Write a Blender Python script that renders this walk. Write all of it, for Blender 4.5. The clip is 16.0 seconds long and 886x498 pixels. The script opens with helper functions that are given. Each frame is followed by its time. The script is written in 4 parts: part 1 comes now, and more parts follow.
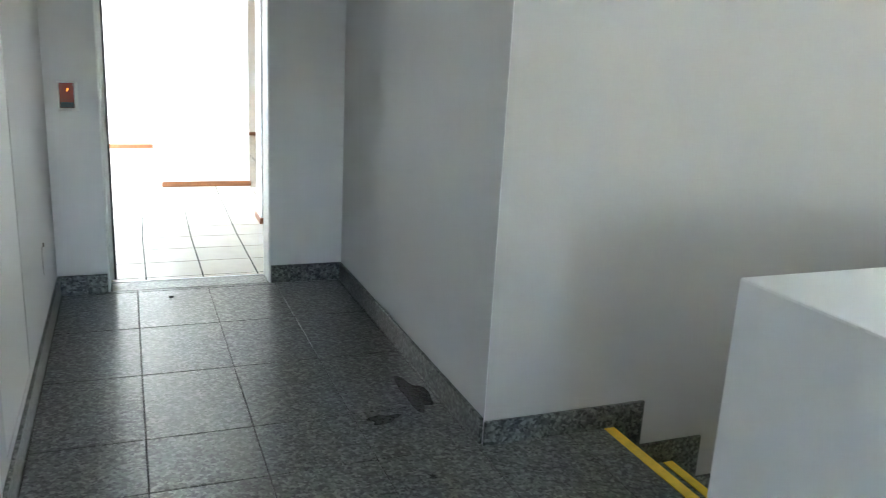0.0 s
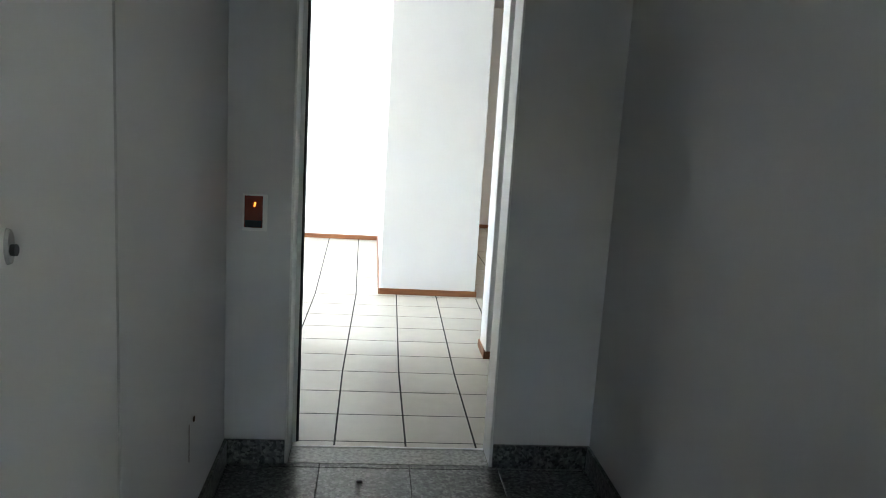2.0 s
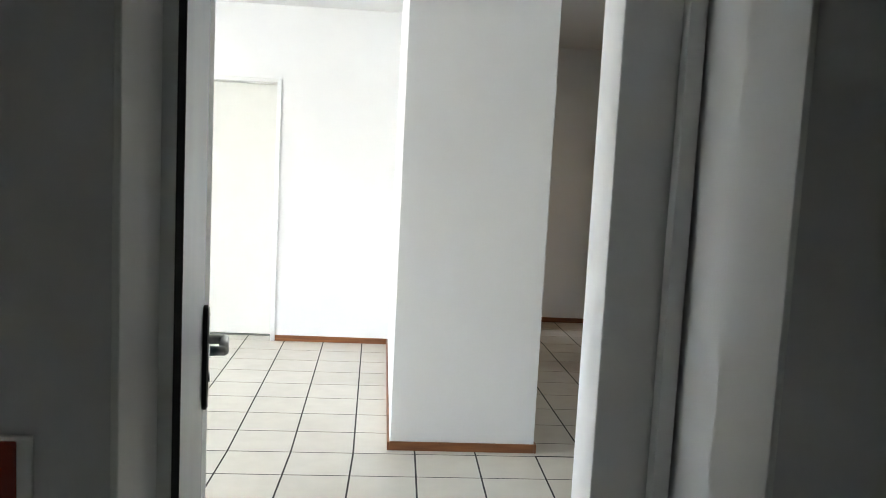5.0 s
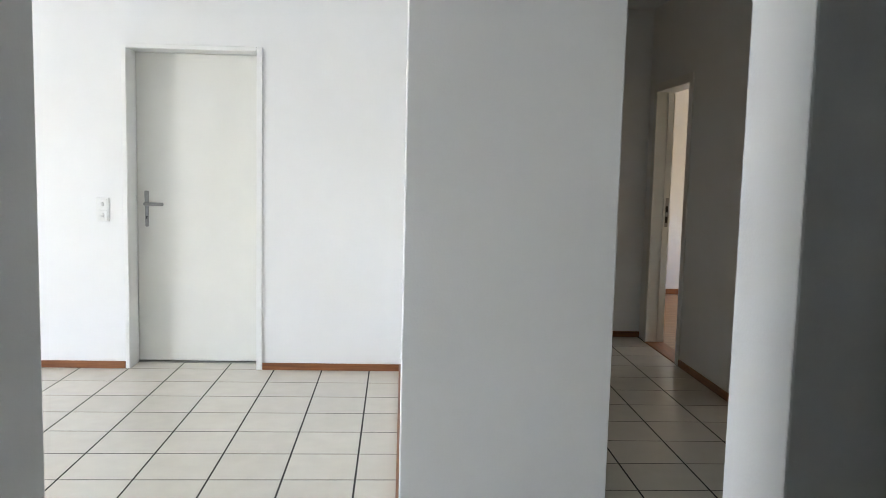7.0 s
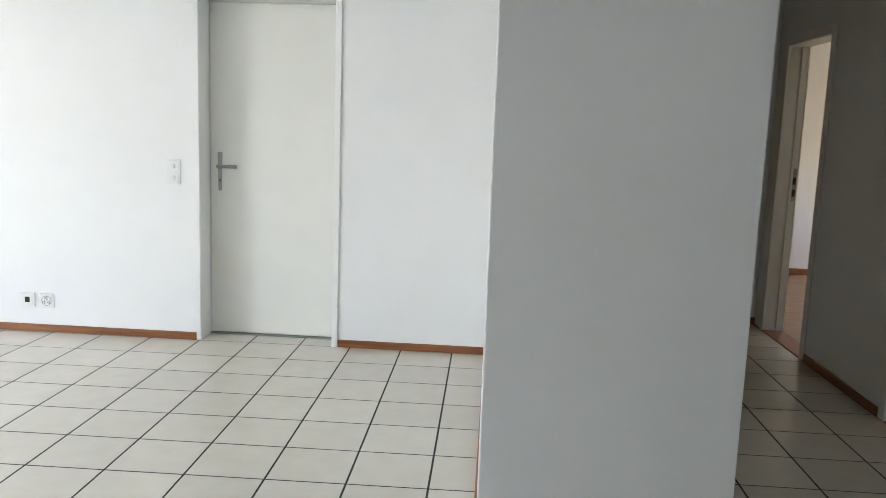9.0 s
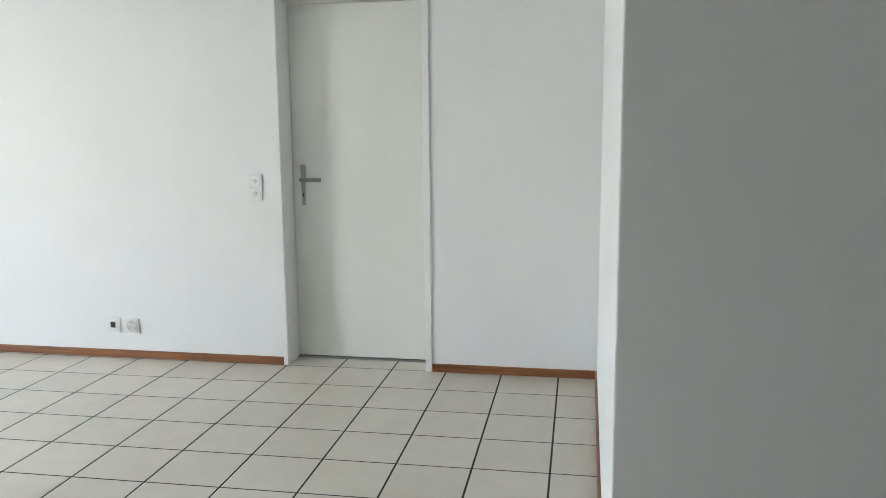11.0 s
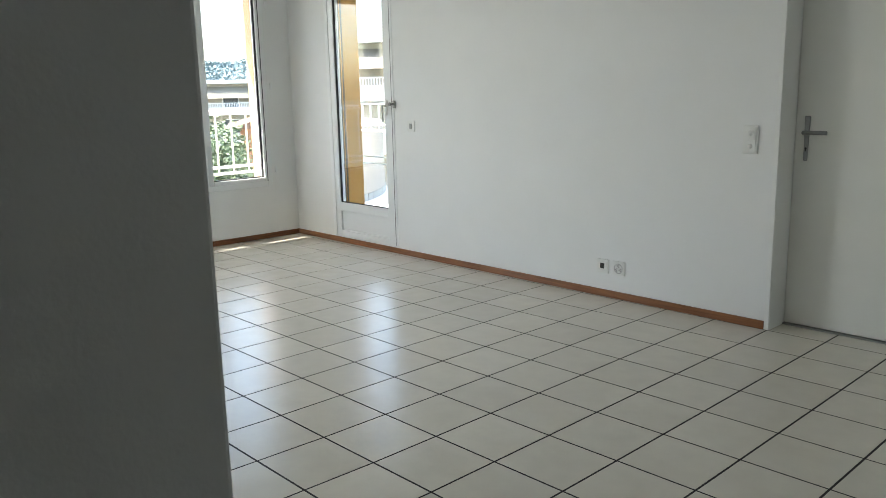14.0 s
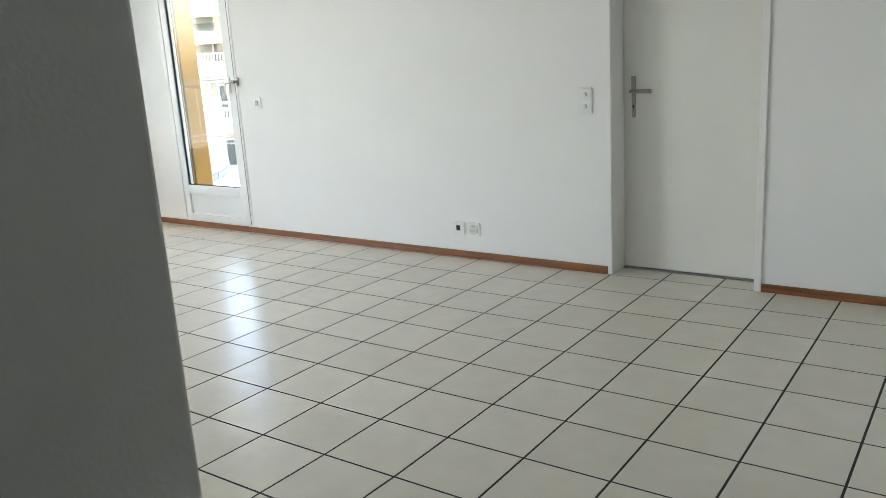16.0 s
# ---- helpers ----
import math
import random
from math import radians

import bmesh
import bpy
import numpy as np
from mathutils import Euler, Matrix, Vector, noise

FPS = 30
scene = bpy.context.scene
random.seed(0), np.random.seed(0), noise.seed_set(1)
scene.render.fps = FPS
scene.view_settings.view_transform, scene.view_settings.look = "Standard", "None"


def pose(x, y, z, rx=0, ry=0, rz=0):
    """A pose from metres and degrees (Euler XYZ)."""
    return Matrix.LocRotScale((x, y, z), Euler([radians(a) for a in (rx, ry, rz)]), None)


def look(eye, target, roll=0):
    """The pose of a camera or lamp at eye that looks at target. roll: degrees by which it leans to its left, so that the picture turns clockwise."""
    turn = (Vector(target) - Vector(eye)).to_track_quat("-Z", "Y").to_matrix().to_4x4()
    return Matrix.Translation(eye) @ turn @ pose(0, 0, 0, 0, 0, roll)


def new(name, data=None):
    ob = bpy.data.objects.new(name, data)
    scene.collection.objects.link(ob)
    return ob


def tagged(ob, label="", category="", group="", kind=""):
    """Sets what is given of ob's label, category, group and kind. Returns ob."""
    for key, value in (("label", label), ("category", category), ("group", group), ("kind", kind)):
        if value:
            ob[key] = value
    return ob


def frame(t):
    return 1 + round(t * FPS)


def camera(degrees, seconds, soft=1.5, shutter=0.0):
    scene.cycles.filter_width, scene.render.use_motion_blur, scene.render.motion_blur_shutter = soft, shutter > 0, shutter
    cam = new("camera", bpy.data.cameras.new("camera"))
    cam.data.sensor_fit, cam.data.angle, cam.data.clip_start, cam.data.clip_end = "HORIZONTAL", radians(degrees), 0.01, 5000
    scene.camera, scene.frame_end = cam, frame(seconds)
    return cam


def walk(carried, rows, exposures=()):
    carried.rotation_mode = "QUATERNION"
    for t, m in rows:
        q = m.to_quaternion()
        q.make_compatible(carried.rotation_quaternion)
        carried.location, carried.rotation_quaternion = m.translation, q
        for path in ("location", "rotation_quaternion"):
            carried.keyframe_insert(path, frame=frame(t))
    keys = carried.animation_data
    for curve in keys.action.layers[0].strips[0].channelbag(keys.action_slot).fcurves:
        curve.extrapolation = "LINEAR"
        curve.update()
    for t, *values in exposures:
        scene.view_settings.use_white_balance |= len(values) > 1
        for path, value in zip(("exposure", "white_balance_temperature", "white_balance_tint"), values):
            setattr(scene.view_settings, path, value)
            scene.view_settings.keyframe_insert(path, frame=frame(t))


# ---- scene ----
cam = camera(58.2, 16.0, soft=0.85, shutter=0.12)
PATH = [
    (0, (-0.083, -4.694, 1.361), (0.642, -2.902, 0.851), 3.1),
    (0.5, (-0.044, -4.465, 1.412), (0.311, -2.571, 0.879), 3.5),
    (1, (0.02, -4.174, 1.367), (0.252, -2.251, 0.871), 4.1),
    (1.5, (0.047, -3.82, 1.425), (0.247, -1.88, 0.981), 4.1),
    (2, (0.08, -3.417, 1.439), (0.27, -1.459, 1.082), 3.5),
    (2.5, (0.1, -3.098, 1.428), (0.249, -1.134, 1.078), 4.0),
    (3, (0.058, -2.72, 1.436), (0.19, -0.757, 1.078), 3.5),
    (3.5, (0.054, -2.344, 1.426), (0.159, -0.374, 1.094), 3.0),
    (4, (0.079, -2.0, 1.431), (0.203, -0.027, 1.125), 3.3),
    (4.2, (0.103, -1.897, 1.469), (0.23, 0.081, 1.2), 3.9),
    (6.3, (0.108, -0.509, 1.285), (0.317, 1.472, 1.103), 0.7),
    (6.5, (0.116, -0.422, 1.299), (0.285, 1.563, 1.119), 1.0),
    (7, (0.185, -0.196, 1.291), (0.287, 1.791, 1.094), 1.4),
    (7.5, (0.234, -0.092, 1.29), (0.327, 1.89, 1.041), 1.9),
    (8, (0.209, 0.052, 1.286), (0.265, 2.031, 0.996), 2.3),
    (8.2, (0.212, 0.105, 1.274), (0.232, 2.083, 0.976), 2.2),
    (10.5, (0.146, 0.627, 1.327), (-0.164, 2.583, 1.048), 1.2),
    (11, (0.123, 0.712, 1.316), (-0.232, 2.657, 1.013), -0.5),
    (11.5, (0.193, 0.717, 1.342), (-0.352, 2.612, 1.006), -1.6),
    (12, (0.24, 0.764, 1.316), (-0.528, 2.575, 0.955), -1.0),
    (12.5, (0.312, 0.817, 1.312), (-0.712, 2.493, 0.933), -1.0),
    (13, (0.32, 0.828, 1.307), (-0.957, 2.318, 0.923), -2.2),
    (13.5, (0.298, 0.816, 1.284), (-1.141, 2.151, 0.897), -1.9),
    (14, (0.303, 0.822, 1.284), (-1.142, 2.149, 0.893), -1.3),
    (14.5, (0.299, 0.797, 1.289), (-1.139, 2.13, 0.894), -1.1),
    (15, (0.3, 0.735, 1.296), (-1.079, 2.124, 0.884), -1.4),
    (15.5, (0.309, 0.692, 1.293), (-0.918, 2.205, 0.839), -2.5),
    (16, (0.324, 0.671, 1.296), (-0.826, 2.237, 0.821), -3.5),
]
EXPOSURE = [
    (0, 7.52, 6200, 8), (0.5, 7.13, 6180, 8), (1, 6.78, 6180, 8), (1.5, 6.44, 6280, 9), (2, 6.0, 6400, 10), (2.5, 5.76, 6550, 10), (3, 5.64, 6650, 10),
    (4.2, 5.4, 6650, 10), (6.3, 4.75, 6450, 13), (8.2, 4.5, 6450, 12), (10.5, 4.12, 6500, 9), (11.5, 3.83, 6500, 8), (12.5, 3.3, 6500, 7), (13.5, 3.08, 6600, 6),
    (14.5, 3.1, 6680, 6), (15, 3.28, 6700, 7), (15.5, 3.52, 6680, 7), (16, 3.62, 6650, 7)]
walk(cam, [(t, look(eye, target, roll)) for t, eye, target, roll in PATH], EXPOSURE)

# world and sun: bright hazy day, the sun high over the window side
SUN_EL, SUN_AZ = 61.0, 141.5
world = bpy.data.worlds.new("sky")
scene.world = world
world.use_nodes = True
wn = world.node_tree.nodes
sky = wn.new("ShaderNodeTexSky")
sky.sky_type, sky.sun_disc = "NISHITA", False
sky.sun_elevation, sky.sun_rotation = radians(SUN_EL), radians(-SUN_AZ)
sky.air_density, sky.dust_density = 1.0, 3.0
wn["Background"].inputs["Strength"].default_value = 0.15
world.node_tree.links.new(sky.outputs["Color"], wn["Background"].inputs["Color"])
sun = new("sun", bpy.data.lights.new("sun", "SUN"))
sun.data.energy, sun.data.angle, sun.data.color = 2.3, radians(0.6), (1.0, 0.95, 0.87)
sun.matrix_world = look((-math.sin(radians(SUN_AZ)) * math.cos(radians(SUN_EL)), math.cos(radians(SUN_AZ)) * math.cos(radians(SUN_EL)), math.sin(radians(SUN_EL))), (0, 0, 0))


def added_light(name, x, y, z, width, height, watts, target, color=(0.89, 0.934, 1.0)):
    """An added area lamp at an unseen opening, in place of the sky outside."""
    data = bpy.data.lights.new(name, "AREA")
    data.shape, data.size, data.size_y, data.energy, data.color = "RECTANGLE", width, height, watts, color
    ob = new(name, data)
    ob.matrix_world = look((x, y, z), target)
    return ob


WARM = (1.0, 0.76, 0.48)
# unseen living-room window, assumed for the room's light
added_light("added_light", -6.44, 1.4, 1.45, 1.65, 1.45, 6.3, (0, 1.45, 1.2))
# two added landing lamps, their windows unseen and assumed
added_light("added_light", 4.5, -6.0, 1.25, 0.32, 0.45, 0.0080, (0.0, -4.6, 0.9), (0.93, 0.92, 1.0))
added_light("added_light", -0.05, -7.92, 1.5, 0.42, 0.42, 0.0105, (0.2, 0.0, 0.9), (0.92, 0.92, 1.0))
# added warm fill for the bedrooms, whose windows are unseen
added_light("added_light", 4.4, 6.9, 1.4, 1.2, 1.3, 0.58, (2.0, 6.9, 0.9), WARM)
added_light("added_light", 4.4, 3.5, 1.4, 1.2, 1.3, 0.22, (2.0, 3.5, 0.9), WARM)


# ---- materials ----
def material(name, color, rough=0.5, metal=0.0, spread=0.06, scale=6.0, bump=0.0, bump_scale=120.0, second=None, second_scale=1.2,
             second_amount=0.0, gloss=0.5, coat=0.0):
    """A surface with fine grain, broad unevenness and relief, in metres."""
    m = bpy.data.materials.new(name)
    m.use_nodes = True
    nt = m.node_tree
    n, l = nt.nodes, nt.links
    b = n["Principled BSDF"]
    tc = n.new("ShaderNodeTexCoord")
    geo = n.new("ShaderNodeNewGeometry")
    b.inputs["Metallic"].default_value = metal
    b.inputs["Specular IOR Level"].default_value = gloss
    b.inputs["Coat Weight"].default_value = coat
    fine = n.new("ShaderNodeTexNoise")
    fine.inputs["Scale"].default_value, fine.inputs["Detail"].default_value = scale, 6.0
    l.new(geo.outputs["Position"], fine.inputs["Vector"])
    ramp = n.new("ShaderNodeValToRGB")
    lo = tuple(max(0.0, c * (1 - spread)) for c in color)
    hi = tuple(min(1.0, c * (1 + spread)) for c in color)
    ramp.color_ramp.elements[0].position, ramp.color_ramp.elements[0].color = 0.3, (*lo, 1)
    ramp.color_ramp.elements[1].position, ramp.color_ramp.elements[1].color = 0.7, (*hi, 1)
    l.new(fine.outputs["Fac"], ramp.inputs["Fac"])
    out = ramp.outputs["Color"]
    if second:
        broad = n.new("ShaderNodeTexNoise")
        broad.inputs["Scale"].default_value, broad.inputs["Detail"].default_value = second_scale, 4.0
        l.new(geo.outputs["Position"], broad.inputs["Vector"])
        mask = n.new("ShaderNodeMapRange")
        mask.inputs["From Min"].default_value, mask.inputs["From Max"].default_value = 0.45, 0.75
        mask.inputs["To Max"].default_value = second_amount
        l.new(broad.outputs["Fac"], mask.inputs["Value"])
        mix = n.new("ShaderNodeMix")
        mix.data_type = "RGBA"
        mix.inputs[7].default_value = (*second, 1)
        l.new(mask.outputs["Result"], mix.inputs[0])
        l.new(out, mix.inputs[6])
        out = mix.outputs[2]
    l.new(out, b.inputs["Base Color"])
    rr = n.new("ShaderNodeMapRange")
    rr.inputs["To Min"].default_value, rr.inputs["To Max"].default_value = max(0.02, rough - 0.06), min(1.0, rough + 0.06)
    l.new(fine.outputs["Fac"], rr.inputs["Value"])
    l.new(rr.outputs["Result"], b.inputs["Roughness"])
    if bump:
        rel = n.new("ShaderNodeTexNoise")
        rel.inputs["Scale"].default_value, rel.inputs["Detail"].default_value = bump_scale, 3.0
        l.new(geo.outputs["Position"], rel.inputs["Vector"])
        bn = n.new("ShaderNodeBump")
        bn.inputs["Strength"].default_value, bn.inputs["Distance"].default_value = bump, 0.004
        l.new(rel.outputs["Fac"], bn.inputs["Height"])
        l.new(bn.outputs["Normal"], b.inputs["Normal"])
    return m


def shader_of(m):
    return m.node_tree.nodes["Principled BSDF"]


WALL = material("white_plaster", (0.80, 0.80, 0.785), 0.75, spread=0.015, scale=3.0, bump=0.14, bump_scale=130, second=(0.76, 0.755, 0.73), second_scale=0.8, second_amount=0.35)
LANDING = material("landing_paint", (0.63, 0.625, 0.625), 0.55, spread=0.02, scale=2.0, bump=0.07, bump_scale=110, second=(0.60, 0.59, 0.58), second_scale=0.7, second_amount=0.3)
# warm wall paint, darkened in colour to hold down light on the stairwell side
DIMMED_PAINT = material("dimmed_wall_paint", (0.40, 0.386, 0.375), 0.55, spread=0.02, scale=2.0, bump=0.07, bump_scale=110, second=(0.375, 0.36, 0.345), second_scale=0.9, second_amount=0.4)
GREEN_GREY = material("grey_green_paint", (0.18, 0.195, 0.18), 0.5, spread=0.03, scale=2.0, bump=0.05, bump_scale=100)
CEILING = material("ceiling_paint", (0.8, 0.8, 0.79), 0.9, spread=0.02, scale=2.0, bump=0.2)
FRAME = material("frame_paint", (0.80, 0.80, 0.775), 0.35, spread=0.012, scale=4.0, bump=0.05, bump_scale=60)
LEAF = material("door_paint", (0.76, 0.755, 0.70), 0.38, spread=0.015, scale=5.0, bump=0.06, bump_scale=70)
PVC = material("white_pvc", (0.8, 0.81, 0.8), 0.3, spread=0.01)
STEEL = material("brushed_steel", (0.32, 0.32, 0.31), 0.34, metal=1.0, spread=0.08, scale=80)
BRIGHT_STEEL = material("pale_steel", (0.52, 0.52, 0.50), 0.32, metal=1.0, spread=0.08, scale=60)
DARK_METAL = material("dark_metal", (0.06, 0.06, 0.06), 0.4, metal=0.6)
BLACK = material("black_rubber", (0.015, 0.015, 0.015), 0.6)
TEAL = material("teal_lacquer", (0.012, 0.045, 0.066), 0.35, spread=0.06, scale=2.0, bump=0.05, bump_scale=60)
PLASTIC = material("white_plastic", (0.78, 0.78, 0.75), 0.3, spread=0.01)
RED = material("red_plastic", (0.19, 0.035, 0.02), 0.25, spread=0.08)
YELLOW = material("yellow_tape", (0.72, 0.47, 0.03), 0.55, spread=0.12, scale=25, bump=0.2)
OCHRE = material("ochre_render", (0.40, 0.19, 0.03), 0.8, spread=0.08, scale=4, bump=0.3, bump_scale=80)
WHITE_RENDER = material("white_render", (0.78, 0.77, 0.73), 0.8, spread=0.04, scale=3, bump=0.2)
CONCRETE = material("concrete", (0.42, 0.42, 0.40), 0.85, spread=0.1, scale=5, bump=0.3, second=(0.34, 0.34, 0.32), second_amount=0.6)
GROUT = material("grey_grout", (0.022, 0.02, 0.018), 0.9, spread=0.2, scale=30, bump=0.2)
ROOF_TILE = material("brown_roof", (0.16, 0.085, 0.06), 0.8, spread=0.25, scale=8, bump=0.5, bump_scale=20)
BARK = material("bark", (0.09, 0.065, 0.045), 0.9, spread=0.3, scale=12, bump=0.5, bump_scale=40)
GRASS = material("lawn", (0.10, 0.105, 0.075), 0.9, spread=0.3, scale=2, bump=0.4, bump_scale=30)
LEAVES = material("leaves", (0.10, 0.14, 0.065), 0.6, spread=0.5, scale=1.5)
# distance haze is put into this paler, bluer leaf colour
HAZED_LEAVES = material("hazed_leaves", (0.15, 0.20, 0.21), 0.9, spread=0.3, scale=0.4)
# ochre render with the sunlight on it put into a paler colour
SUNLIT_OCHRE = material("sunlit_ochre_render", (0.50, 0.35, 0.20), 0.85, spread=0.06, scale=4, bump=0.2)
VALANCE = material("ochre_cloth", (0.55, 0.30, 0.07), 0.85, spread=0.08, scale=5, bump=0.1, bump_scale=200)
HOUSE_RENDER = material("cream_house_render", (0.36, 0.33, 0.27), 0.85, spread=0.05, scale=2, bump=0.1)
PARAPET_RENDER = material("cream_parapet_render", (0.42, 0.37, 0.32), 0.85, spread=0.05, scale=3, bump=0.2)
AWNING = material("awning_cloth", (0.34, 0.32, 0.27), 0.8, spread=0.05)


def wood_material(name, dark, light, rough, grain=(3, 40, 40), per_object=0.15):
    m = material(name, light, rough, spread=0.05, bump=0.08, bump_scale=90)
    n, l = m.node_tree.nodes, m.node_tree.links
    geo, mp, wv, rp = n.new("ShaderNodeNewGeometry"), n.new("ShaderNodeMapping"), n.new("ShaderNodeTexNoise"), n.new("ShaderNodeValToRGB")
    mp.inputs["Scale"].default_value = grain
    wv.inputs["Scale"].default_value, wv.inputs["Detail"].default_value, wv.inputs["Distortion"].default_value = 1.0, 5.0, 0.6
    l.new(geo.outputs["Position"], mp.inputs["Vector"])
    l.new(mp.outputs["Vector"], wv.inputs["Vector"])
    rp.color_ramp.elements[0].position, rp.color_ramp.elements[0].color = 0.32, (*dark, 1)
    rp.color_ramp.elements[1].position, rp.color_ramp.elements[1].color = 0.68, (*light, 1)
    l.new(wv.outputs["Fac"], rp.inputs["Fac"])
    info, hsv, mr = n.new("ShaderNodeObjectInfo"), n.new("ShaderNodeHueSaturation"), n.new("ShaderNodeMapRange")
    mr.inputs["To Min"].default_value, mr.inputs["To Max"].default_value = 1 - per_object, 1 + per_object
    l.new(info.outputs["Random"], mr.inputs["Value"])
    l.new(mr.outputs["Result"], hsv.inputs["Value"])
    l.new(rp.outputs["Color"], hsv.inputs["Color"])
    l.new(hsv.outputs["Color"], shader_of(m).inputs["Base Color"])
    return m


SKIRT_X = wood_material("skirting_wood", (0.16, 0.056, 0.019), (0.29, 0.112, 0.037), 0.42, (3, 40, 60))
SKIRT_Y = wood_material("skirting_wood_y", (0.16, 0.056, 0.019), (0.29, 0.112, 0.037), 0.42, (40, 3, 60))
PARQUET = wood_material("oak_parquet", (0.20, 0.105, 0.04), (0.34, 0.19, 0.08), 0.35, (5, 45, 10), 0.2)


def tile_material():
    """Cream glazed floor tile: faint cloudy shade, slightly wavy glaze, small change from tile to tile."""
    m = material("cream_tile", (0.625, 0.59, 0.505), 0.24, spread=0.03, scale=9.0, bump=0.05, bump_scale=14, second=(0.585, 0.54, 0.455), second_scale=2.5, second_amount=0.5)
    n, l = m.node_tree.nodes, m.node_tree.links
    base = shader_of(m).inputs["Base Color"]
    out = base.links[0].from_socket
    info, mr, hsv = n.new("ShaderNodeObjectInfo"), n.new("ShaderNodeMapRange"), n.new("ShaderNodeHueSaturation")
    mr.inputs["To Min"].default_value, mr.inputs["To Max"].default_value = 0.965, 1.035
    l.new(info.outputs["Random"], mr.inputs["Value"])
    l.new(mr.outputs["Result"], hsv.inputs["Value"])
    l.new(out, hsv.inputs["Color"])
    l.new(hsv.outputs["Color"], base)
    return m


def granite_material(name, polish):
    """Dark green-grey granite with light and black crystals."""
    m = material(name, (0.07, 0.075, 0.07), polish, spread=0.1)
    n, l = m.node_tree.nodes, m.node_tree.links
    geo = n.new("ShaderNodeNewGeometry")
    b = shader_of(m)
    warp, vor, rp = n.new("ShaderNodeTexNoise"), n.new("ShaderNodeTexVoronoi"), n.new("ShaderNodeValToRGB")
    vor.inputs["Scale"].default_value = 95
    l.new(geo.outputs["Position"], vor.inputs["Vector"])
    warp.inputs["Scale"].default_value, warp.inputs["Detail"].default_value = 42, 5
    l.new(geo.outputs["Position"], warp.inputs["Vector"])
    add = n.new("ShaderNodeMath")
    add.operation = "MULTIPLY_ADD"
    add.inputs[1].default_value, add.inputs[2].default_value = 0.55, 0.0
    sep = n.new("ShaderNodeSeparateColor")
    l.new(vor.outputs["Color"], sep.inputs["Color"])
    l.new(sep.outputs["Red"], add.inputs[0])
    mul = n.new("ShaderNodeMath")
    mul.operation = "MULTIPLY_ADD"
    mul.inputs[1].default_value = 0.75
    l.new(warp.outputs["Fac"], mul.inputs[0])
    l.new(add.outputs["Value"], mul.inputs[2])
    e = rp.color_ramp.elements
    e[0].position, e[0].color = 0.36, (0.022, 0.024, 0.022, 1)
    e[1].position, e[1].color = 0.92, (0.185, 0.195, 0.18, 1)
    for p, c in ((0.5, (0.05, 0.054, 0.049, 1)), (0.66, (0.086, 0.094, 0.087, 1)), (0.8, (0.12, 0.128, 0.116, 1))):
        k = e.new(p)
        k.color = c
    l.new(mul.outputs["Value"], rp.inputs["Fac"])
    l.new(rp.outputs["Color"], b.inputs["Base Color"])
    return m


TILE = tile_material()
GRANITE = granite_material("granite", 0.3)
DAMP = granite_material("damp_granite", 0.18)
for k in DAMP.node_tree.nodes:
    if k.type == "VALTORGB" and len(k.color_ramp.elements) > 3:
        for e in k.color_ramp.elements:
            e.color = (e.color[0] * 0.4, e.color[1] * 0.4, e.color[2] * 0.4, 1)
THRESHOLD = material("light_granite", (0.30, 0.31, 0.29), 0.4, spread=0.5, scale=60, bump=0.05)


def glass_material():
    m = bpy.data.materials.new("clear_glass")
    m.use_nodes = True
    b = shader_of(m)
    b.inputs["Transmission Weight"].default_value, b.inputs["Roughness"].default_value, b.inputs["IOR"].default_value = 1.0, 0.0, 1.45
    b.inputs["Base Color"].default_value = (0.96, 0.98, 0.97, 1)
    return m


def glow_material(name, color, strength):
    m = bpy.data.materials.new(name)
    m.use_nodes = True
    b = shader_of(m)
    b.inputs["Emission Color"].default_value, b.inputs["Emission Strength"].default_value = (*color, 1), strength
    b.inputs["Base Color"].default_value = (*color, 1)
    return m


GLASS = glass_material()
CUPBOARD = material("cupboard_paint", (0.77, 0.76, 0.755), 0.5, spread=0.015, scale=2.0, bump=0.03, bump_scale=60)
NEON = glow_material("glow_lamp", (1.0, 0.22, 0.03), 0.06)


# ---- building helpers ----
def box(bm, x0, x1, y0, y1, z0, z1, bevel=0.0):
    """Adds a box between the given planes, its edges rounded by bevel metres."""
    v = [bm.verts.new((x, y, z)) for z in (z0, z1) for y in (y0, y1) for x in (x0, x1)]
    quads = ((0, 2, 3, 1), (4, 5, 7, 6), (0, 1, 5, 4), (2, 6, 7, 3), (0, 4, 6, 2), (1, 3, 7, 5))
    f = [bm.faces.new([v[i] for i in q]) for q in quads]
    if bevel:
        edges = {e for face in f for e in face.edges}
        bmesh.ops.bevel(bm, geom=list(edges), offset=bevel, segments=2, affect="EDGES", profile=0.5)
    return bm


def rod(bm, a, b, r, n=12, r2=None):
    """Adds a round bar from a to b."""
    a, b = Vector(a), Vector(b)
    d = b - a
    m = Matrix.Translation((a + b) / 2) @ d.to_track_quat("Z", "Y").to_matrix().to_4x4()
    bmesh.ops.create_cone(bm, cap_ends=True, segments=n, radius1=r, radius2=r if r2 is None else r2, depth=d.length, matrix=m)
    return bm


def cuboid(*planes, bevel=0.0):
    return box(bmesh.new(), *planes, bevel=bevel)


def to_mesh(name, bm, mat):
    me = bpy.data.meshes.new(name)
    bmesh.ops.recalc_face_normals(bm, faces=bm.faces)
    bm.to_mesh(me)
    bm.free()
    me.materials.append(mat)
    return me


def part(name, bm, mat, parent=None, label=""):
    """Links a bmesh as one mesh object under a thing or under a part."""
    ob = new(name, to_mesh(name, bm, mat))
    if parent:
        ob.parent = parent
    return tagged(ob, label)


